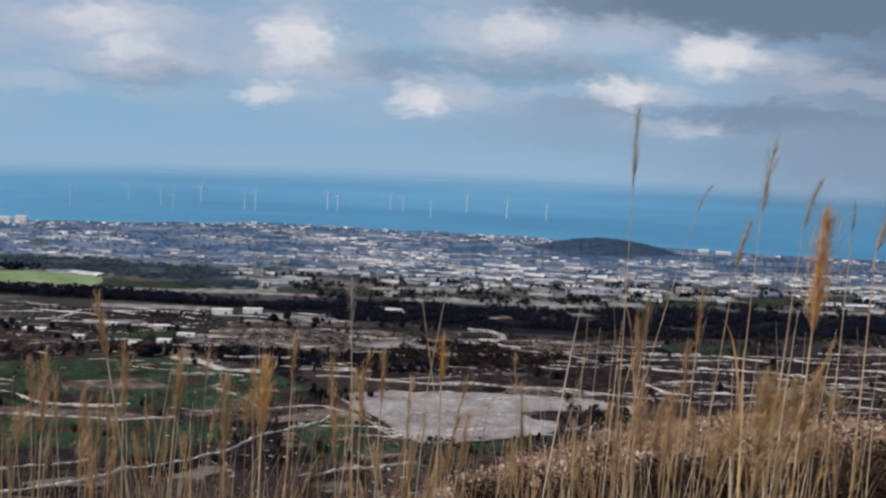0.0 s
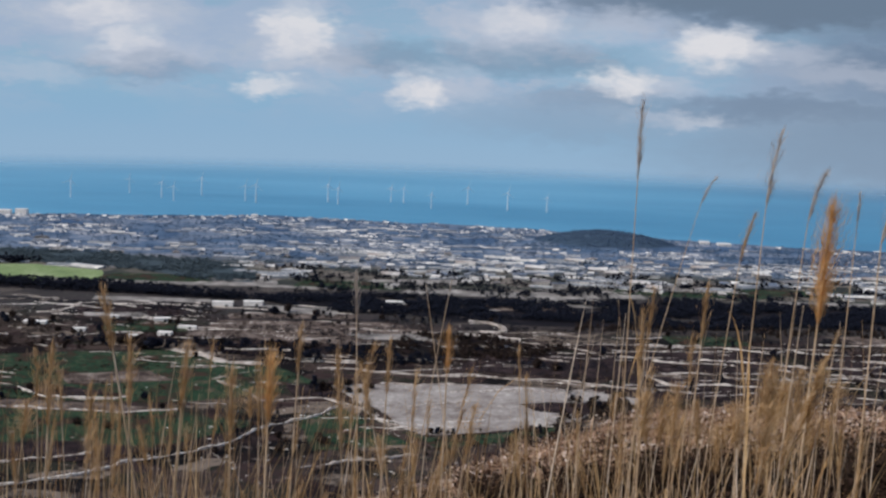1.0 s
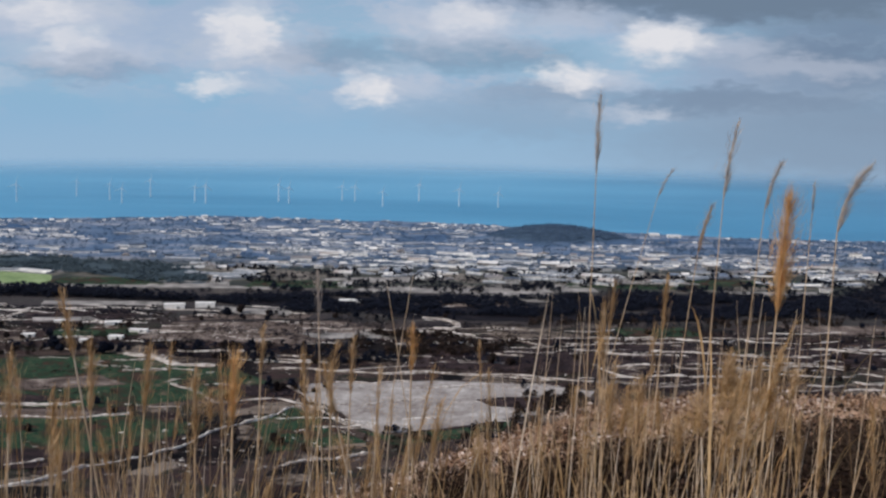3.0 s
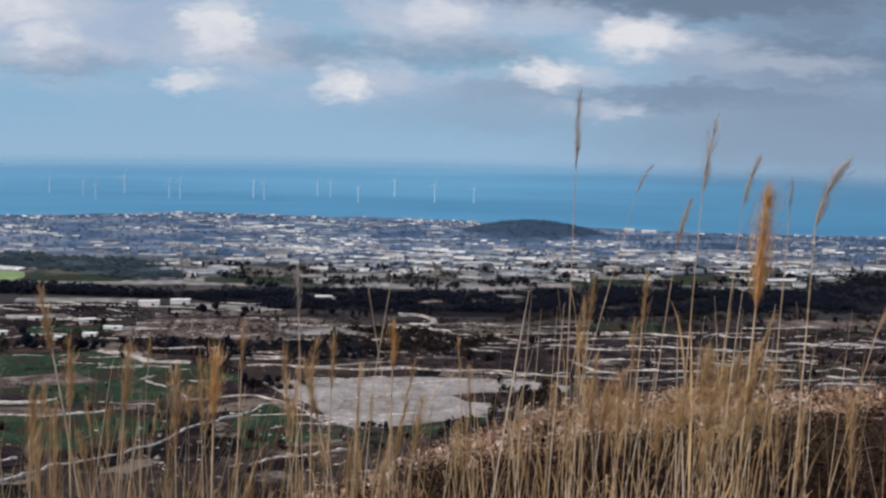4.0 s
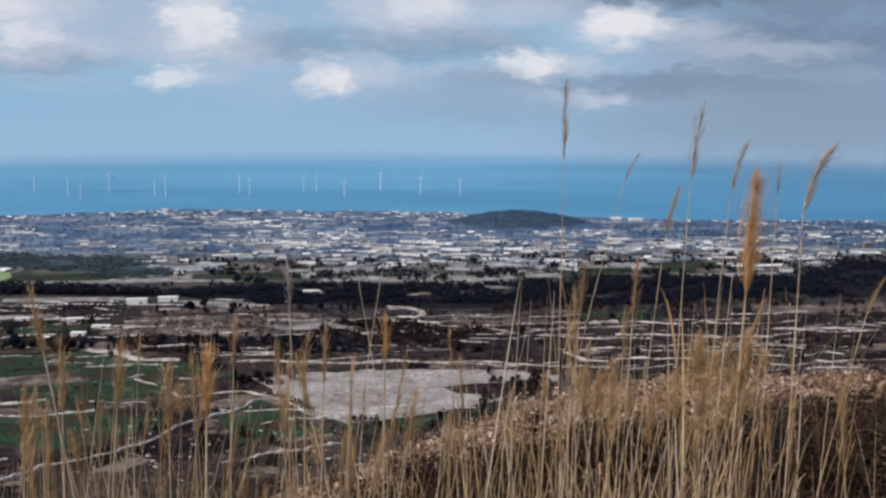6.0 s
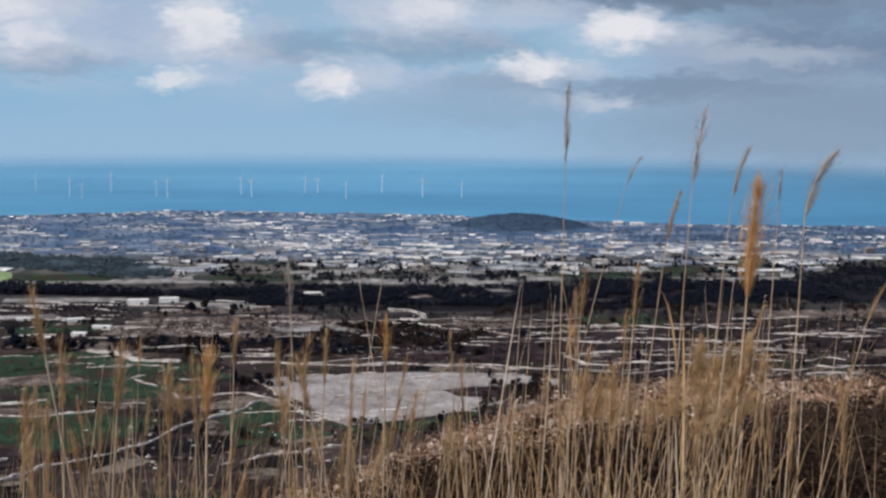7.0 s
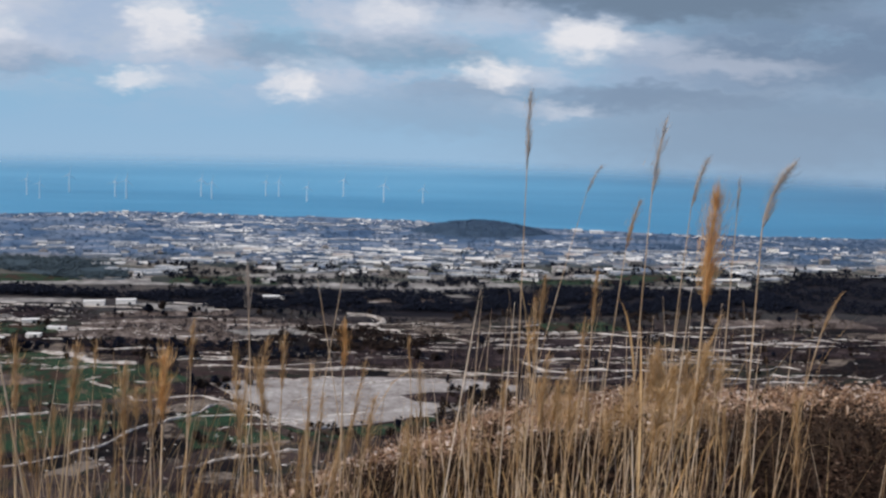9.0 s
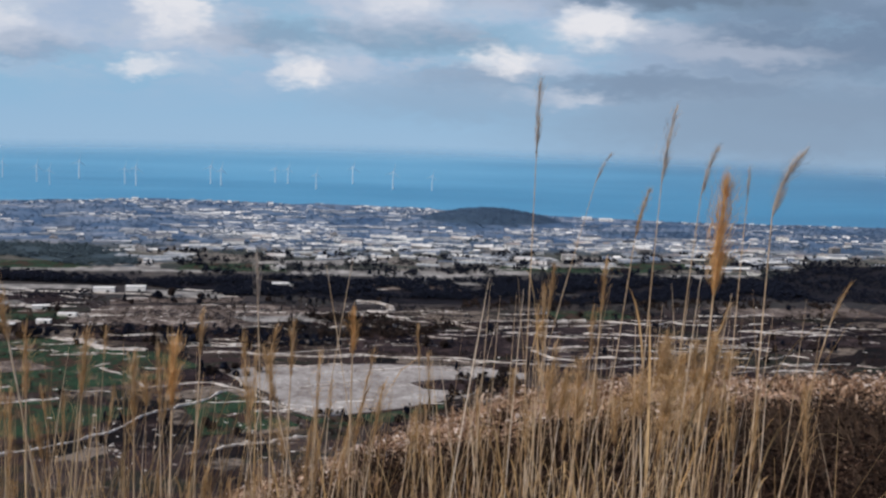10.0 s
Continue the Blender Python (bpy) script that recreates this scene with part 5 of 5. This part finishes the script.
def stem_arrays(az, el, d, r, lean=3.0, plume=0.26, wide=0.05, strands=90, thick=0.0035, blades=2, head_bend=0.0):
    """One flowering stem of tall grass: culm, plume and leaf blades. The tip is at az, el, d from the hilltop eye."""
    xt, yt = polar(az, d)
    zt = EYE + d * math.tan(radians(el))
    xb, yb = xt - math.sin(radians(lean)) * 1.6 + r.normal(0, 0.02), yt + r.normal(0, 0.06)
    zb = float(height(xb, yb)) - 0.04
    p0, p2 = np.array([xb, yb, zb]), np.array([xt, yt, zt])
    p1 = p0 + (p2 - p0) * 0.55 - np.array([math.sin(radians(lean)) * 0.22, r.normal(0, 0.03), 0])
    t = np.linspace(0, 1, 11)[:, None]
    c = (1 - t) ** 2 * p0 + 2 * t * (1 - t) * p1 + t * t * p2
    total = np.linalg.norm(p2 - p0)
    cut = max(0.3, 1 - plume / total)
    tt = np.linspace(cut, 1, 7)[:, None]
    head = (1 - tt) ** 2 * p0 + 2 * tt * (1 - tt) * p1 + tt * tt * p2
    if head_bend:
        k = np.linspace(0, 1, 7)[:, None] ** 2
        head = head + k * np.array([head_bend, 0, -abs(head_bend) * 0.35])
    body = np.concatenate([c[t[:, 0] < cut], head])
    culm = tube(body, np.concatenate([np.linspace(thick, thick * 0.6, (t[:, 0] < cut).sum()), np.linspace(thick * 0.5, thick * 0.15, 7)]), 5)
    feather = plume_arrays(head, wide, strands, r) if strands else None
    leaves = []
    for k in range(blades):
        u = r.uniform(0.15, 0.75) * cut
        o = (1 - u) ** 2 * p0 + 2 * u * (1 - u) * p1 + u * u * p2
        a = r.uniform(0, 6.28)
        size = r.uniform(0.25, 0.6)
        way = np.array([math.cos(a) * 0.3 + 0.12, math.sin(a) * 0.3, 0.0])
        leaves.append(blade_ribbon(o, o + way * size * 0.35 + np.array([0, 0, size * 0.7]), o + way * size * 1.1 + np.array([0, 0, size * r.uniform(0.3, 0.95)]), r.uniform(0.003, 0.007)))
    return culm, feather, leaves


def stem_thing(label, mat, az, el, d, seed, **kw):
    r = np.random.default_rng(seed)
    culm, feather, leaves = stem_arrays(az, el, d, r, **kw)
    foot = culm[0][:5].mean(0)
    base = tagged(new("plume_grass"), label, "grass", "tall plume grass stems")
    base.location = foot
    part("culm", mesh_np("culm", culm[0] - foot, culm[1], CULM, True), base)
    if feather is not None:
        part("plume", mesh_np("plume", feather[0] - foot, feather[1], mat), base, "feathery dry plume")
    for v, f in leaves:
        part("leaf_blade", mesh_np("leaf_blade", v - foot, f, BLADE), base)


TALL = "tall thin grass stem with a narrow grey plume"
FAT = "tall grass stem with a dense orange-brown plume"
TAN = "dry grass stem with a tan plume"
# az, el of the tip, distance, lean, plume length, plume width, strands, thickness, bend of the head
for i, (lab, mat, az, el, d, lean, pl, wd, st, th, hb) in enumerate((
        (TALL, PLUME_GREY, 9.4, -0.7, 3.0, 0.5, 0.24, 0.024, 80, 0.0022, 0.0), (TALL, PLUME_GREY, 15.6, -1.7, 2.9, 3, 0.22, 0.032, 80, 0.0022, 0.02),
        (TALL, PLUME_GREY, 17.6, -3.4, 3.1, 4, 0.16, 0.022, 80, 0.002, 0.03), (TALL, PLUME_GREY, 12.8, -4.1, 3.4, 16, 0.1, 0.014, 40, 0.0016, 0.02),
        (FAT, PLUME_ORANGE, 18.4, -5.2, 2.7, 2, 0.3, 0.072, 380, 0.0042, 0.0), (TALL, PLUME_GREY, 20.7, -3.2, 2.8, 3, 0.2, 0.034, 130, 0.0028, 0.07),
        (TALL, PLUME_GREY, 19.6, -4.5, 3.2, 1, 0.11, 0.012, 50, 0.002, 0.0), (TAN, PLUME, 14.7, -5.7, 3.3, 6, 0.16, 0.024, 90, 0.002, 0.02),
        (TAN, PLUME_GREY, -4.15, -9.5, 3.0, -1, 0.15, 0.032, 110, 0.0022, 0.0), (FAT, PLUME, -16.3, -10.3, 2.6, -10, 0.17, 0.04, 180, 0.0036, 0.0),
        (FAT, PLUME, -12.3, -12.9, 2.6, 5, 0.19, 0.038, 170, 0.0034, 0.0), (FAT, PLUME_ORANGE, -8.3, -13.3, 2.5, 2, 0.2, 0.058, 260, 0.004, 0.0),
        (TAN, PLUME, -6.8, -12.1, 2.8, 3, 0.14, 0.03, 120, 0.0026, 0.0), (TAN, PLUME, -2.4, -12.8, 2.8, 2, 0.16, 0.03, 120, 0.0026, 0.0),
        (TAN, PLUME, -3.5, -14.0, 2.7, 0, 0.17, 0.028, 120, 0.0028, 0.0), (FAT, PLUME_ORANGE, 0.5, -12.1, 2.6, 1, 0.13, 0.034, 150, 0.003, 0.0),
        (TALL, PLUME_GREY, 0.6, -9.7, 3.2, 8, 0.08, 0.01, 20, 0.0018, 0.0), (TALL, PLUME_GREY, -0.7, -10.0, 3.2, -10, 0.06, 0.01, 16, 0.0018, 0.0),
        (FAT, PLUME, -15.0, -12.6, 2.7, 2, 0.2, 0.044, 190, 0.0034, 0.0), (FAT, PLUME, -18.6, -13.0, 2.6, 3, 0.2, 0.05, 200, 0.0036, 0.0),
        (FAT, PLUME, -10.2, -14.2, 2.5, 1, 0.2, 0.046, 200, 0.0036, 0.0), (TAN, PLUME, 24.2, -9.5, 2.9, 10, 0.12, 0.02, 70, 0.0024, 0.02),
        (TAN, PLUME, 10.5, -9.6, 3.0, 4, 0.16, 0.03, 110, 0.0026, 0.0), (TAN, PLUME, 13.0, -9.4, 2.9, 3, 0.16, 0.034, 120, 0.0026, 0.0))):
    stem_thing(lab, mat, az, el, d, 300 + i, lean=lean, plume=pl, wide=wd * (1.5 if el > -8 else 1.2), strands=int(st * (2.3 if el > -8 else 1.5)), thick=th, head_bend=hb, blades=3)


def grass_mass():
    r = np.random.default_rng(61)
    rows = []
    # bearings, heights of the tips, number, share with plumes, kind
    for az0, az1, e0, e1, n, share, kind in ((-24, 6, -16.6, -12.8, 26, 0.6, "plain"), (-24, 6, -20.5, -15.4, 110, 0.4, "plain"), (4, 11, -18.0, -12.0, 20, 0.4, "plain"),
                                             (7, 22, -12.4, -9.6, 26, 0.1, "bare"), (9, 21, -16.0, -12.2, 22, 0.4, "plain"), (21, 31, -15.5, -9.8, 16, 0.1, "bare"),
                                             (14.5, 19.5, -15.8, -12.4, 24, 1.0, "soft"), (9, 15, -16.4, -14.0, 9, 1.0, "soft"), (-22, 5, -18.2, -14.8, 4, 1.0, "soft")):
        rows += [(r.uniform(az0, az1), r.uniform(e0, e1), share, kind) for _ in range(n)]
    culms, feathers, blades = [], [], []
    for i, (az, el, share, kind) in enumerate(rows):
        d = r.uniform(2.3, 4.6)
        soft_head = kind == "soft"
        plumed = r.uniform() < share
        kw = dict(lean=r.normal(2.0, 5.5), plume=r.uniform(0.1, 0.17) if soft_head else r.uniform(0.14, 0.26), wide=r.uniform(0.07, 0.13) if soft_head else r.uniform(0.03, 0.065), strands=(380 if soft_head else int(r.integers(110, 220))) if plumed else 0,
                  thick=r.uniform(0.0017, 0.0029) if kind == "bare" else r.uniform(0.0012, 0.0025), blades=1 if kind == "bare" else int(r.integers(2, 5)))
        if i % 2 == 0:
            stem_thing(TAN if plumed else "bare dry grass stem with narrow leaves", PLUME, az, el, d, 700 + i, **kw)
            continue
        c, p, b = stem_arrays(az, el, d, r, **kw)
        culms.append(c)
        blades += b
        if p is not None:
            feathers.append(p)
    thing("grass_culms", mesh_np("grass_culms", *joined(culms), CULM, True), "thicket of dry tan grass stems", "grass", kind="stuff")
    thing("grass_plumes", mesh_np("grass_plumes", *joined(feathers), PLUME), "thicket of tan feathery grass plumes", "grass", kind="stuff")
    # basal leaves
    for k in range(900):
        az = r.uniform(-25, 33)
        if r.uniform() > (0.22 if 8 < az < 18 else 0.95 if az < -9 else 0.65 if az < 8 else 0.08):
            continue
        d = r.uniform(2.3, 5.2)
        x, y = polar(az, d)
        o = np.array([x, y, float(height(x, y))])
        tall = d * math.tan(radians(-r.uniform(14.5, 21.5))) - (o[2] - EYE)
        if tall < 0.15:
            continue
        side = np.array([r.normal(0.08, 0.14), r.normal(0, 0.1), 0])
        blades.append(blade_ribbon(o, o + np.array([0, 0, tall * 0.6]) + side * 0.3, o + np.array([0, 0, tall]) + side * tall, r.uniform(0.003, 0.007), 7))
    low = []
    for k in range(1500):
        az = r.uniform(-25, 33)
        d = r.uniform(3.6, 8.5)
        x, y = polar(az, d)
        o = np.array([x, y, float(height(x, y))])
        tall = d * math.tan(radians(-r.uniform(17.2, 22.0))) - (o[2] - EYE)
        if not 0.1 < tall < 1.0:
            continue
        side = np.array([r.normal(0.05, 0.3), r.normal(0, 0.2), 0])
        low.append(blade_ribbon(o, o + np.array([0, 0, tall * 0.6]) + side * 0.3 * tall, o + np.array([0, 0, tall]) + side * tall, r.uniform(0.006, 0.016), 5))
    thing("low_grass", mesh_np("low_grass", *joined(low), SHADED_SHRUB), "low brown withered grass and weeds", "grass", kind="stuff")
    thing("grass_blades", mesh_np("grass_blades", *joined(blades), BLADE), "thicket of long dry grass leaves", "grass", kind="stuff")


grass_mass()
